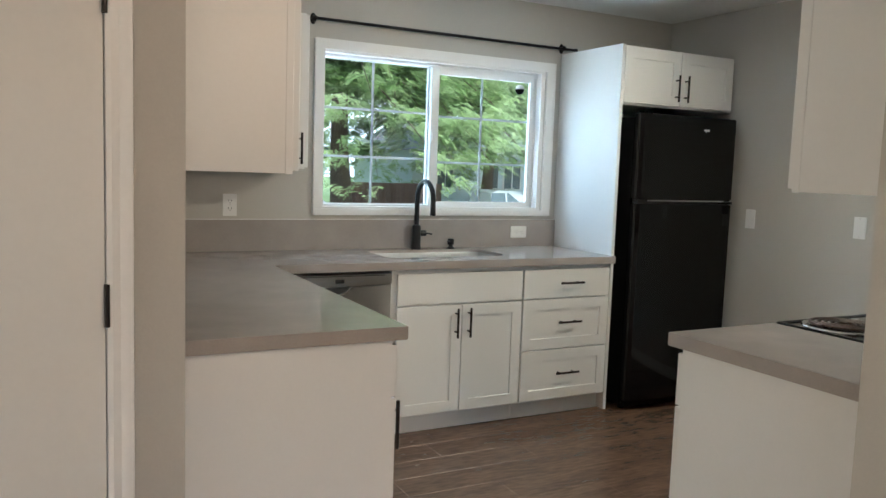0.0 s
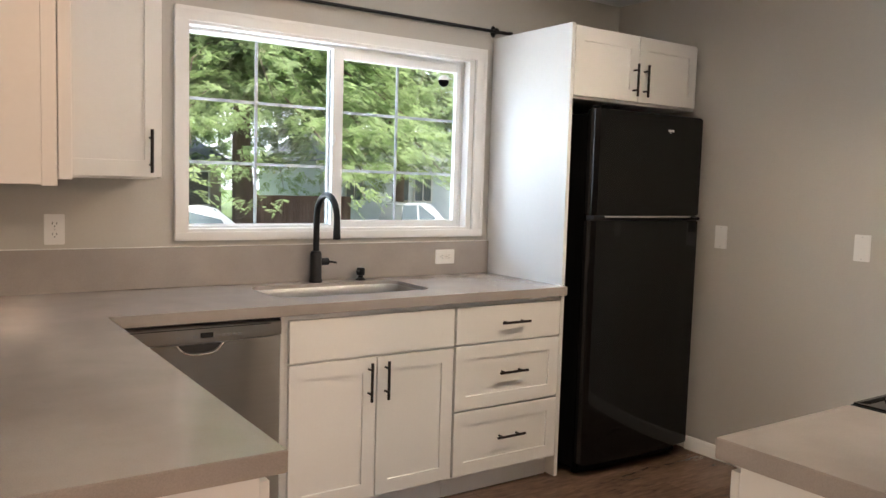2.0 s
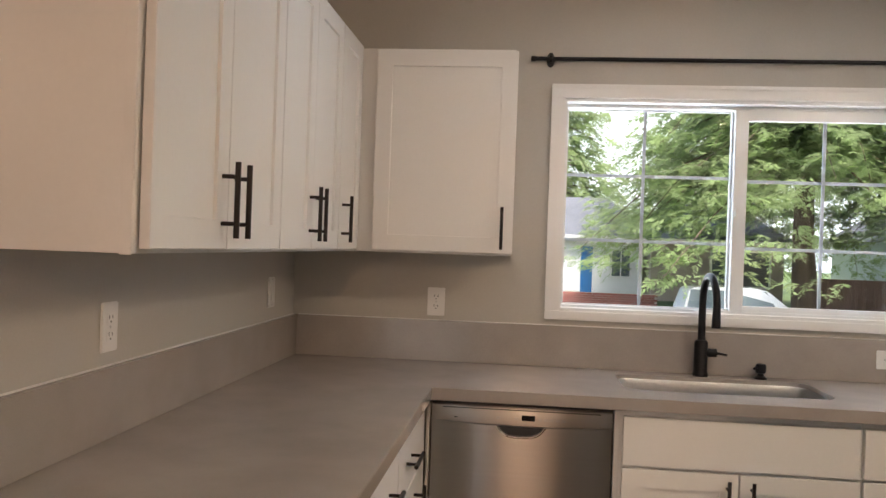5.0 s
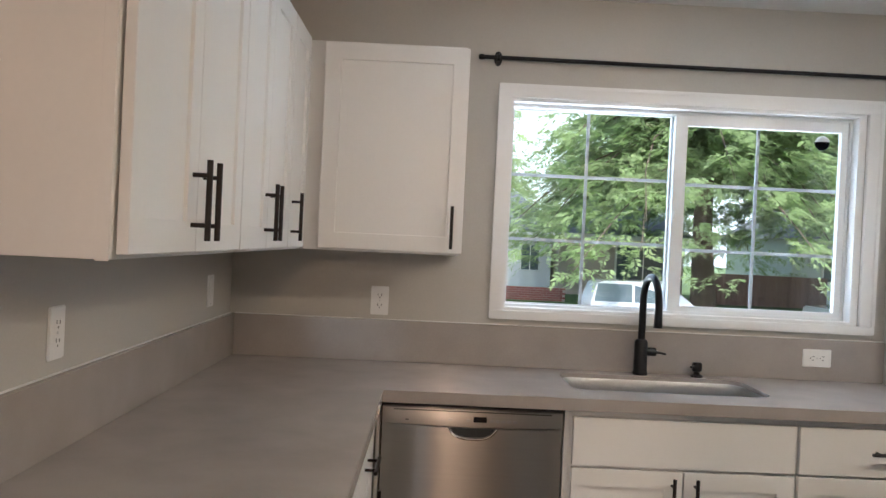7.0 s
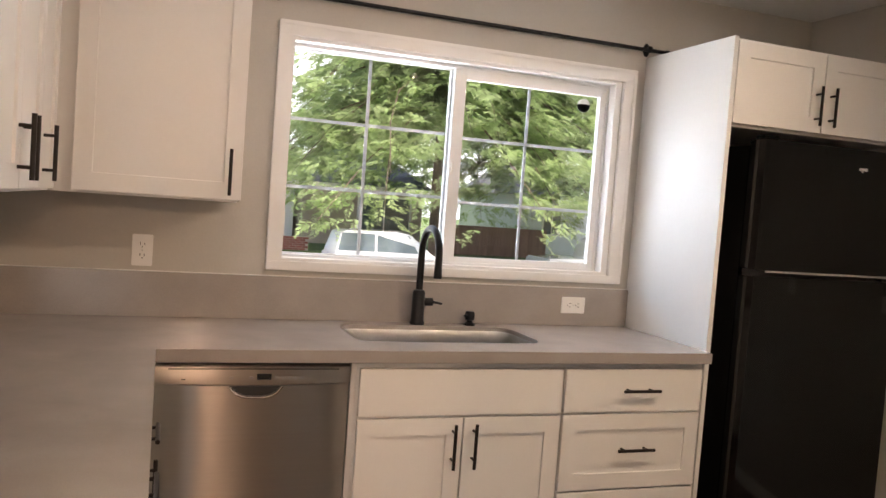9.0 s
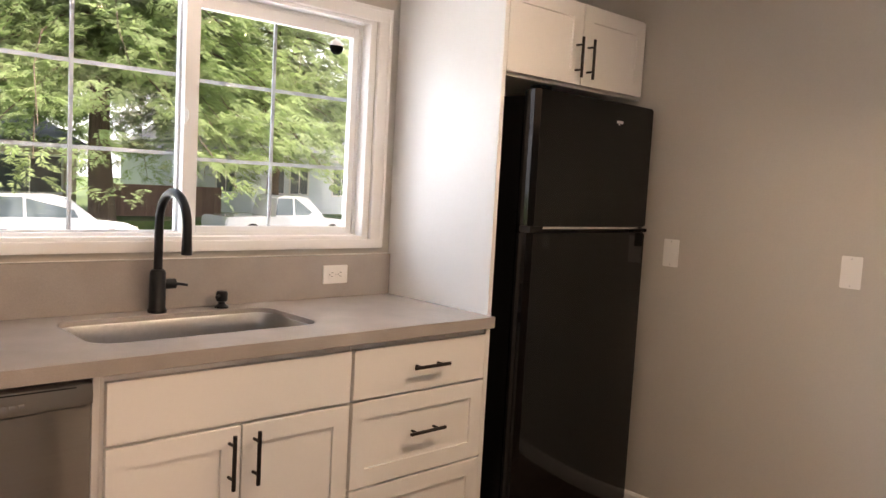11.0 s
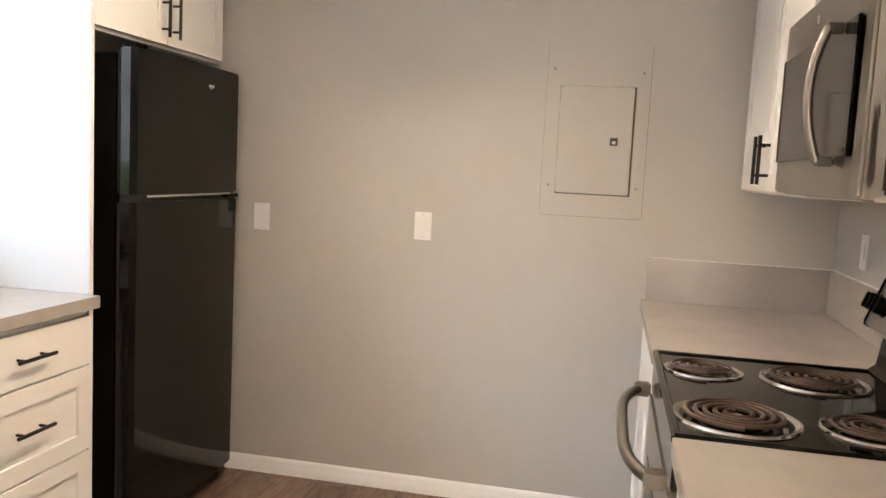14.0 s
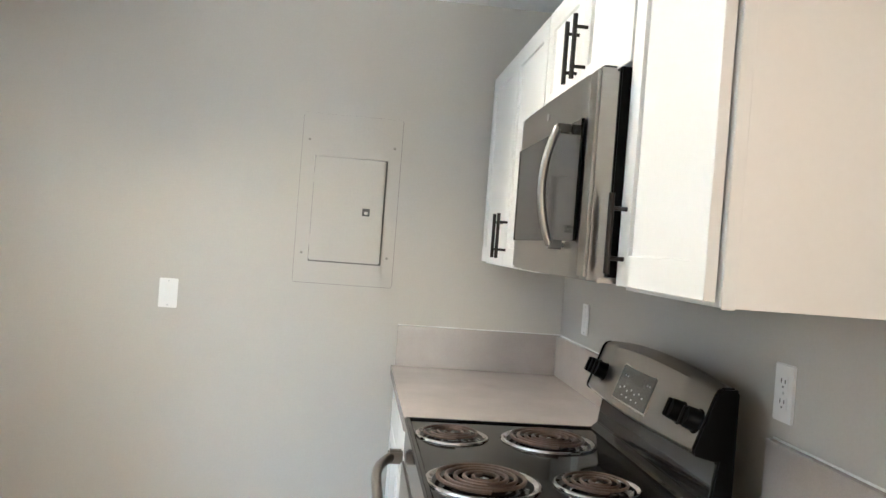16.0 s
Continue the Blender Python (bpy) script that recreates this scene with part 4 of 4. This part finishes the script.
def track_light():
    t = thing("track_light", pose(0, 0, 0), "brushed nickel ceiling track light with lit spot heads", "ceiling light")
    ax, ay, az = 2.98, 2.36, CEIL - 0.06
    part("canopy", lathe([(0.06, 0), (0.062, -0.008), (0.045, -0.022), (0.012, -0.026)], (ax, ay, CEIL)), NICKEL, t)
    part("stem", rod((ax, ay, CEIL - 0.02), (ax, ay, az), 0.008), NICKEL, t)
    part("bar", tube([(ax - 0.42, ay - 0.07, az - 0.012), (ax - 0.2, ay - 0.02, az - 0.002), (ax, ay, az), (ax + 0.2, ay + 0.02, az - 0.002), (ax + 0.42, ay + 0.09, az - 0.012)], 0.008), NICKEL, t)
    for dx, dy, lean, tilt in ((-0.38, -0.06, 20, 35), (-0.13, -0.01, -30, 25), (0.13, 0.01, 35, 20), (0.375, 0.085, -6, 18)):
        at = pose(ax + dx, ay + dy, az - 0.010, lean, tilt, 0)
        head = part("spot_head", turned(lathe([(0.008, 0), (0.008, -0.04), (0.016, -0.05), (0.020, -0.085), (0.035, -0.15), (0.034, -0.152), (0.018, -0.11)], sides=24), at), NICKEL, t, "nickel spot shade")
        part("bulb", turned(lathe([(0.004, -0.105), (0.018, -0.112), (0.026, -0.138), (0.020, -0.146), (0.002, -0.148)], sides=20), at), LAMP_GLOW, head, "lit frosted bulb")
        spot = bpy.data.lights.new("spot", "SPOT")
        spot.energy, spot.color, spot.spot_size, spot.spot_blend, spot.shadow_soft_size = 13, (1.0, 0.78, 0.54), radians(160), 1.0, 0.004
        so = new("spot_lamp", spot)
        so.matrix_basis = at @ pose(0, 0, -0.16)


track_light()

# ---- outside ----
GROUND, LOT = -1.12, -0.62                     # the near lawn and street; the higher lots across it


def yard():
    grass = material("lawn", (0.10, 0.155, 0.05), 0.9, spread=0.35, scale=0.8, grain=9, bump=0.3)
    asphalt = material("asphalt", (0.10, 0.10, 0.10), 0.9, spread=0.15, scale=1.2, grain=40, bump=0.2)
    concrete = material("concrete", (0.42, 0.41, 0.39), 0.85, spread=0.1, scale=1.0, grain=30, bump=0.2)
    structure("ground", block(-400, 4.23, GROUND - 0.5, 400, 600, GROUND, 0), grass, "mown lawn round the houses", "ground")
    structure("road", block(-200, 19.5, GROUND, 200, 26.2, GROUND + 0.02, 0), asphalt, "grey asphalt street", "road")
    structure("pavement", block(-200, 17.6, GROUND, 200, 19.3, GROUND + 0.10, 0.01), concrete, "pale concrete pavement with a kerb", "pavement")
    structure("ground_bank", block(-400, 29.9, GROUND - 0.4, 400, 600, LOT, 0.02), grass, "raised lawn before the houses across the street", "ground")
    structure("driveway", block(-6, 26.4, GROUND, 60, 29.85, GROUND + 0.03, 0), concrete, "pale concrete parking strip", "driveway")


yard()
haze = bpy.data.materials.new("bright_hazy_sky")
haze.use_nodes = True
hb = haze.node_tree.nodes["Principled BSDF"]
hb.inputs["Base Color"].default_value, hb.inputs["Emission Color"].default_value, hb.inputs["Emission Strength"].default_value = (0, 0, 0, 1), (0.86, 0.93, 1.0, 1), 1.6
structure("backdrop", block(-260, 120, GROUND, 330, 120.5, 90, 0), haze, "pale hazy sky in the distance", "sky")
BARK = material("cedar_bark", (0.135, 0.095, 0.068), 0.9, spread=0.3, scale=3, grain=14, bump=0.6, stretch=(3, 3, 0.5))


def foliage(name, colour):
    """Leaves that let some light through."""
    m = material(name, colour, 0.7, spread=0.35, scale=1.1, grain=6, bump=0.0)
    n, link = m.node_tree.nodes, m.node_tree.links.new
    b, out = n["Principled BSDF"], n["Material Output"]
    thin, mix = n.new("ShaderNodeBsdfTranslucent"), n.new("ShaderNodeMixShader")
    link(b.inputs["Base Color"].links[0].from_socket, thin.inputs["Color"])
    mix.inputs[0].default_value = 0.62
    link(b.outputs[0], mix.inputs[1])
    link(thin.outputs[0], mix.inputs[2])
    link(mix.outputs[0], out.inputs["Surface"])
    return m


LEAF = foliage("cedar_foliage", (0.33, 0.43, 0.19))
LEAF_2 = foliage("bright_foliage", (0.37, 0.47, 0.22))


def tree(x, y, height, spread, first, seed, leaf, label, droop=0.35, trunk_r=0.3, branches=110, clumps=9, leaves=16, size=0.17):
    rng = np.random.default_rng(seed)
    t = thing("tree", pose(x, y, GROUND if y < 29 else LOT), label, "tree", "trees")
    trunk = tube([(0.12 * math.sin(k * 1.3 + seed), 0.1 * math.cos(k * 1.7 + seed), height * k / 8) for k in range(9)], [trunk_r * (1.25 if k == 0 else 1) * (1 - 0.11 * k) + 0.02 for k in range(9)], 12)
    part("trunk", trunk, BARK, t)
    limbs = bmesh.new()
    centres = []
    for k in range(branches):
        z = first + (height - first) * (k / branches) ** 1.8
        a = k * 2.399 + rng.uniform(-0.4, 0.4)
        length = spread * (1 - 0.8 * (z - first) / (height - first)) * rng.uniform(0.6, 1.12)
        pts = []
        for s in range(6):
            f = s / 5
            pts.append((length * f * math.cos(a + 0.15 * math.sin(3 * f + k)), length * f * math.sin(a + 0.15 * math.sin(3 * f + k)), z + 0.25 * length * f - droop * length * f * f * 1.4))
        if k % 2 == 0:
            add_tube(limbs, pts, [0.055 * (1 - 0.85 * s / 5) * trunk_r / 0.3 for s in range(6)], 5)
        for c in range(clumps):
            f = 0.12 + 0.93 * (c + rng.uniform(0, 1)) / clumps
            i = min(4, int(f * 5))
            p = np.array(pts[i]) + (np.array(pts[i + 1]) - np.array(pts[i])) * min(1.2, f * 5 - i)
            p = p + rng.normal(0, (0.16 + 0.10 * f) * spread / 4.6, 3) * (1, 1, 0.6)
            centres.append((p, a))
    part("limbs", limbs, BARK, t)
    # each clump is a few flat drooping sprays with leaflets on both sides
    run = 15
    per = -(-leaves // run)
    count = len(centres) * per
    root = np.repeat(np.array([c for c, _ in centres]), per, 0) + rng.normal(0, 1, (count, 3)) * (2.7 * size, 2.7 * size, 1.2 * size)
    turn = np.repeat(np.array([a for _, a in centres]), per) + rng.normal(0, 0.55, count)
    axis = np.stack([np.cos(turn), np.sin(turn), rng.normal(-0.28, 0.22, count)], 1)
    axis /= np.linalg.norm(axis, axis=1)[:, None]
    flat = np.cross(axis, rng.normal(0, 0.25, (count, 3)) + (0, 0, 1))
    flat /= np.linalg.norm(flat, axis=1)[:, None]
    reach = size * rng.uniform(3.2, 6.5, count)
    which = np.repeat(np.arange(count), run)
    step = np.tile(np.arange(run) / run, count)
    hand = np.tile(np.where(np.arange(run) % 2, 1.0, -1.0), count)
    n = count * run
    base = root[which] + axis[which] * (step * reach[which])[:, None] + np.outer(-0.25 * reach[which] * step ** 2, (0, 0, 1))
    way = axis[which] * 0.75 + flat[which] * (hand * (1.05 - 0.7 * step))[:, None] + rng.normal(0, 0.14, (n, 3)) - (0, 0, 0.15)
    way /= np.linalg.norm(way, axis=1)[:, None]
    side = np.cross(way, np.cross(axis, flat)[which] + rng.normal(0, 0.2, (n, 3)))
    side /= np.linalg.norm(side, axis=1)[:, None]
    length = (2.1 * size * (1.15 - 0.6 * step) * rng.uniform(0.7, 1.25, n))[:, None]
    wide = length * rng.uniform(0.10, 0.17, n)[:, None]
    verts = np.stack([base, base + way * length * 0.45 + side * wide, base + way * length, base + way * length * 0.45 - side * wide], 1).reshape(-1, 3)
    me = bpy.data.meshes.new("crown")
    me.from_pydata(verts.tolist(), [], np.arange(4 * n).reshape(-1, 4).tolist())
    me.materials.append(leaf)
    crown = new("crown", me)
    crown.parent = t
    tagged(crown, kind="stuff")
    return t


tree(10.9, 29.2, 22, 7.9, 5.2, 3, LEAF, "tall cedar with drooping green branches behind the parked car", 0.52, 0.36, 230, 13, 150, 0.115)
tree(2.6, 46.0, 17, 5.6, 4.6, 8, LEAF_2, "pale green cedar behind the white house", 0.48, 0.26, 110, 10, 45, 0.19)
tree(18.2, 30.2, 14.5, 6.8, 4.7, 5, LEAF_2, "broad green tree before the blue house", 0.45, 0.24, 160, 11, 90, 0.105)
tree(24.5, 29.6, 12, 5.2, 4.6, 11, LEAF_2, "bright green street tree by the porch", 0.42, 0.22, 140, 11, 75, 0.10)
tree(11.4, 47.0, 17, 5.5, 3.5, 14, LEAF, "dark cedar behind the tan house", 0.5, 0.34, 80, 9, 24, 0.26)

SIDING = material("white_siding", (0.82, 0.82, 0.81), 0.6, spread=0.03, bump=0.03)
BLUE_SIDING = material("pale_blue_siding", (0.72, 0.77, 0.81), 0.6, spread=0.04, bump=0.03)
TAN = material("tan_stucco", (0.52, 0.44, 0.37), 0.85, spread=0.08, bump=0.2)
ROOF = material("grey_shingle", (0.16, 0.17, 0.19), 0.9, spread=0.2, scale=2, grain=14, bump=0.4)
BLUE_DOOR = material("blue_door_paint", (0.03, 0.16, 0.40), 0.4, spread=0.05, bump=0.0)
FENCE = material("brown_fence_wood", (0.27, 0.165, 0.135), 0.85, spread=0.2, scale=2, grain=12, bump=0.3, stretch=(3, 3, 0.4), random_tone=0.15)
BRICK = material("red_brick", (0.30, 0.10, 0.075), 0.85, spread=0.2, scale=4, grain=30, bump=0.3, random_tone=0.15)
ORANGE = material("orange_stained_wood", (0.50, 0.19, 0.09), 0.7, spread=0.12, bump=0.1)
HOUSE_GLASS = material("house_window_glass", (0.10, 0.13, 0.14), 0.08, spread=0.1, bump=0.0)
CAR_PAINT = material("white_car_paint", (0.80, 0.81, 0.82), 0.18, spread=0.01, bump=0.0, coat=0.6)
CAR_GLASS = material("car_window_glass", (0.16, 0.20, 0.21), 0.06, spread=0.05, bump=0.0)
TYRE = material("tyre_rubber", (0.02, 0.02, 0.02), 0.8, bump=0.05)


def house(x0, x1, y, depth, wall_h, roof_h, mat, label, boards, windows, door=None):
    """A house whose front faces the kitchen. windows: rows of (x, z, w, h) on the front."""
    h = thing("house", pose(0, 0, LOT), label, "house", "houses")
    part("wall", block(x0, y, -0.1, x1, y + depth, wall_h, 0), mat, h)
    if boards:
        z = 0.25
        strip = mesh_of("board", prism_x([(0, 0), (-0.022, 0), (-0.004, 0.17), (0, 0.17)], x0 - 0.01, x1 + 0.01), mat)
        while z < wall_h - 0.17:
            ob = new("board", strip)
            ob.parent = h
            ob.location = (0, y, z)
            z += 0.17
    over = 0.45
    bm = bmesh.new()
    a = [(x0 - over, y - over, wall_h - 0.05), (x1 + over, y - over, wall_h - 0.05), (x1 + over, y + depth + over, wall_h - 0.05), (x0 - over, y + depth + over, wall_h - 0.05)]
    vs = [bm.verts.new(p) for p in a]
    top = [bm.verts.new((x, yy, wall_h + roof_h)) for x, yy in ((x0 + 1.2, y + depth / 2), (x1 - 1.2, y + depth / 2))]
    for f in ((vs[0], vs[1], top[1], top[0]), (vs[2], vs[3], top[0], top[1]), (vs[1], vs[2], top[1]), (vs[3], vs[0], top[0]), (vs[3], vs[2], vs[1], vs[0])):
        bm.faces.new(f)
    part("roof", bm, ROOF, h)
    part("fascia", block(x0 - over, y - over - 0.03, wall_h - 0.22, x1 + over, y - over - 0.001, wall_h - 0.02, 0.005), TRIM, h)
    for x, z, w, t in windows:
        win = part("window", add_box(add_box(add_box(block(x - 0.09, y - 0.06, z - 0.09, x + w + 0.09, y - 0.024, z, 0.005), x - 0.09, y - 0.06, z + t, x + w + 0.09, y - 0.024, z + t + 0.09), x - 0.09, y - 0.06, z, x, y - 0.024, z + t), x + w, y - 0.06, z, x + w + 0.09, y - 0.024, z + t), TRIM, h)
        part("pane", block(x, y - 0.045, z, x + w, y - 0.024, z + t, 0), HOUSE_GLASS, win)
        part("mullion", block(x + w / 2 - 0.025, y - 0.055, z, x + w / 2 + 0.025, y - 0.0455, z + t, 0), TRIM, win)
    if door:
        x, w, mat_d = door
        part("door", block(x, y - 0.07, 0.2, x + w, y - 0.024, 2.2, 0.01), mat_d, h, "blue front door")
    return h


house(-7, 6.4, 36, 8, 2.7, 1.9, SIDING, "low white house with a blue door and grey roof", True, [(5.1, 0.95, 0.75, 1.1), (-1.5, 1.0, 1.6, 1.2)], (3.75, 0.5, BLUE_DOOR))
house(6.6, 12.0, 35, 8, 2.65, 1.7, TAN, "tan stucco house with a wide window", False, [(9.1, 0.75, 2.3, 1.4)])
house(17.2, 27.5, 36, 8, 2.9, 1.8, BLUE_SIDING, "pale blue sided house with a porch", True, [(18.6, 1.0, 0.9, 1.3), (22.6, 1.0, 1.0, 1.4), (25.2, 1.0, 1.0, 1.4)], (21.3, 0.9, HOUSE_GLASS))
house(29.0, 40, 39, 8, 2.9, 1.8, SIDING, "white sided house past the porch", True, [(31, 1.0, 1.2, 1.3), (35, 1.0, 1.2, 1.3)])


def plank_fence(x0, x1, y, h):
    f = thing("fence", pose(0, 0, LOT), "weathered brown board fence between the houses", "fence")
    board = mesh_of("board", block(0, 0, 0, 0.14, 0.022, h, 0.003, 1), FENCE)
    x = x0
    while x < x1:
        ob = new("board", board)
        ob.parent, ob.location = f, (x, y + random.uniform(-0.006, 0.006), 0)
        x += 0.146
    for z in (0.3, h - 0.25):
        part("rail", block(x0, y + 0.03, z, x1, y + 0.07, z + 0.09, 0.004), FENCE, f)


plank_fence(12.1, 17.0, 32.5, 1.25)


def brick_wall():
    w = thing("garden_wall", pose(0, 0, LOT), "low red brick garden wall before the white house", "wall")
    part("mortar", block(2.3, 30.02, 0, 6.1, 30.20, 0.5, 0.004), TAN, w)
    brick = mesh_of("brick", block(0, 0, 0, 0.215, 0.21, 0.068, 0.006, 1), BRICK)
    for row in range(6):
        for k in range(16):
            ob = new("brick", brick)
            ob.parent, ob.location = w, (2.3 + k * 0.232 + (0.116 if row % 2 else 0), 30.0, 0.01 + row * 0.082)


brick_wall()


def porch_rail(x0, x1, y, h, mat, label):
    f = thing("railing", pose(0, 0, LOT), label, "railing")
    baluster = mesh_of("baluster", block(0, 0, 0.1, 0.05, 0.05, h, 0.004, 1), mat)
    x = x0
    while x < x1:
        ob = new("baluster", baluster)
        ob.parent, ob.location = f, (x, y, 0.0)
        x += 0.17
    for z in (0.1, h):
        part("rail", block(x0 - 0.05, y - 0.02, z, x1 + 0.05, y + 0.07, z + 0.07, 0.004), mat, f)
    for xx in (x0 - 0.06, x1):
        part("post", block(xx, y - 0.03, 0, xx + 0.1, y + 0.08, h + 0.12, 0.005), mat, f)


porch_rail(20.0, 21.6, 33.6, 1.0, TRIM, "white porch railing of the blue house")
porch_rail(23.0, 26.0, 30.0, 0.75, ORANGE, "orange stained wooden ramp railing")


def car(m, label, name, roof, length, width=1.78):
    """A car seen from its side: x along it, roof as rows of (x, z) from tail to nose."""
    c = thing(name, m, label, name.replace("_", " "), "parked cars")
    body = bmesh.new()
    half = width / 2
    lower = [(0.05, 0.35), (0.0, 0.62), (0.06, 0.86)] + [(x, 0.90) for x in (length * 0.25, length * 0.5, length * 0.72)] + [(length * 0.9, 0.82), (length * 0.98, 0.68), (length, 0.5), (length * 0.97, 0.30), (length * 0.5, 0.24)]
    a = [body.verts.new((x, -half, z)) for x, z in lower]
    b = [body.verts.new((x, half, z)) for x, z in lower]
    body.faces.new(a)
    body.faces.new(b[::-1])
    for i in range(len(a)):
        j = (i + 1) % len(a)
        body.faces.new((a[i], a[j], b[j], b[i]))
    bmesh.ops.recalc_face_normals(body, faces=body.faces[:])
    bmesh.ops.bevel(body, geom=body.edges[:], offset=0.05, segments=2, affect="EDGES", clamp_overlap=True)
    part("body", body, CAR_PAINT, c)
    cab = bmesh.new()
    inn = half - 0.16
    a = [cab.verts.new((x, -(inn if z > 1.0 else half - 0.04), z)) for x, z in roof]
    b = [cab.verts.new((x, (inn if z > 1.0 else half - 0.04), z)) for x, z in roof]
    cab.faces.new(a)
    cab.faces.new(b[::-1])
    for i in range(len(a)):
        j = (i + 1) % len(a)
        cab.faces.new((a[i], a[j], b[j], b[i]))
    bmesh.ops.recalc_face_normals(cab, faces=cab.faces[:])
    bmesh.ops.bevel(cab, geom=cab.edges[:], offset=0.03, segments=2, affect="EDGES", clamp_overlap=True)
    cabin = part("cabin", cab, CAR_PAINT, c)
    top = max(z for _, z in roof)
    g0, g1 = min(x for x, z in roof if z > 1.2), max(x for x, z in roof if z > 1.2)
    mid = (g0 + g1) / 2
    for w0, w1, s0, s1 in ((g0 + 0.03 - 0.12, mid - 0.05, 0.12, 0), (mid + 0.03, g1 + 0.26, 0, 0.30)):
        win = bmesh.new()
        q = [(w0, 0.95, half - 0.055), (w1, 0.95, half - 0.055), (w1 - s1, top - 0.10, inn + 0.004), (w0 + s0, top - 0.10, inn + 0.004)]
        f1 = [win.verts.new((x, -yy - 0.004, z)) for x, z, yy in q]
        f2 = [win.verts.new((x, -yy + 0.03, z)) for x, z, yy in q]
        win.faces.new(f1)
        win.faces.new(f2[::-1])
        for i in range(4):
            win.faces.new((f1[i], f1[(i + 1) % 4], f2[(i + 1) % 4], f2[i]))
        part("side_window", win, CAR_GLASS, cabin)
    for x in (length * 0.19, length * 0.81):
        for s in (-1, 1):
            tyre = part("wheel", turned(lathe([(0.20, -0.1), (0.31, -0.1), (0.33, -0.07), (0.33, 0.07), (0.31, 0.1), (0.20, 0.1)], sides=24), pose(x, s * (half - 0.08), 0.33, 90)), TYRE, c)
            part("rim", turned(lathe([(0.03, -0.105), (0.19, -0.09), (0.2, 0), (0.19, 0.09), (0.03, 0.105)], sides=20), pose(x, s * (half - 0.08), 0.33, 90)), NICKEL, tyre)
    for s in (-1, 1):
        part("headlight", block(length * 0.955, s * half * 0.75 - 0.16, 0.60, length * 0.985, s * half * 0.75 + 0.16, 0.72, 0.02), CHROME, c)
    return c


suv = [(0.10, 0.86), (0.30, 1.48), (0.55, 1.56), (2.1, 1.58), (2.55, 1.50), (3.35, 0.88)]
car(pose(5.8, 25.1, GROUND + 0.02) @ Matrix.Diagonal((0.97, 1.0, 1.0, 1)), "white estate car parked across the street", "car", suv, 4.6)
pick = [(2.0, 0.86), (2.1, 1.55), (2.35, 1.66), (3.2, 1.66), (3.45, 1.58), (4.1, 0.9)]
car(pose(14.1, 27.4, GROUND + 0.03), "white pickup truck parked before the blue house", "pickup_truck", pick, 5.5, 1.9)
car(pose(22.5, 27.6, GROUND + 0.03), "white car parked by the porch", "car", suv, 4.5)

# ---- floor planks ----
plank_len, plank_w = 1.22, 0.182
plank = mesh_of("plank", block(0.0008, 0.0008, -0.0095, plank_len - 0.0008, plank_w - 0.0008, 0.0, 0.0012, 1), FLOOR)
for row in range(24):
    y = -0.3 + row * plank_w
    if y + plank_w > N + 0.1:
        break
    x = -0.9 - (row * 0.437) % plank_len
    while x < E - 0.01:
        if not (x + plank_len < W - 0.2 and y > PORCH):
            left = min(plank_len, E - x)
            cut = plank if left == plank_len else mesh_of("plank", block(0.0008, 0.0008, -0.0095, left - 0.0008, plank_w - 0.0008, 0.0, 0.0012, 1), FLOOR)
            ob = new("plank", cut)
            ob.parent, ob.location = floor, (x, y, 0)
        x += plank_len
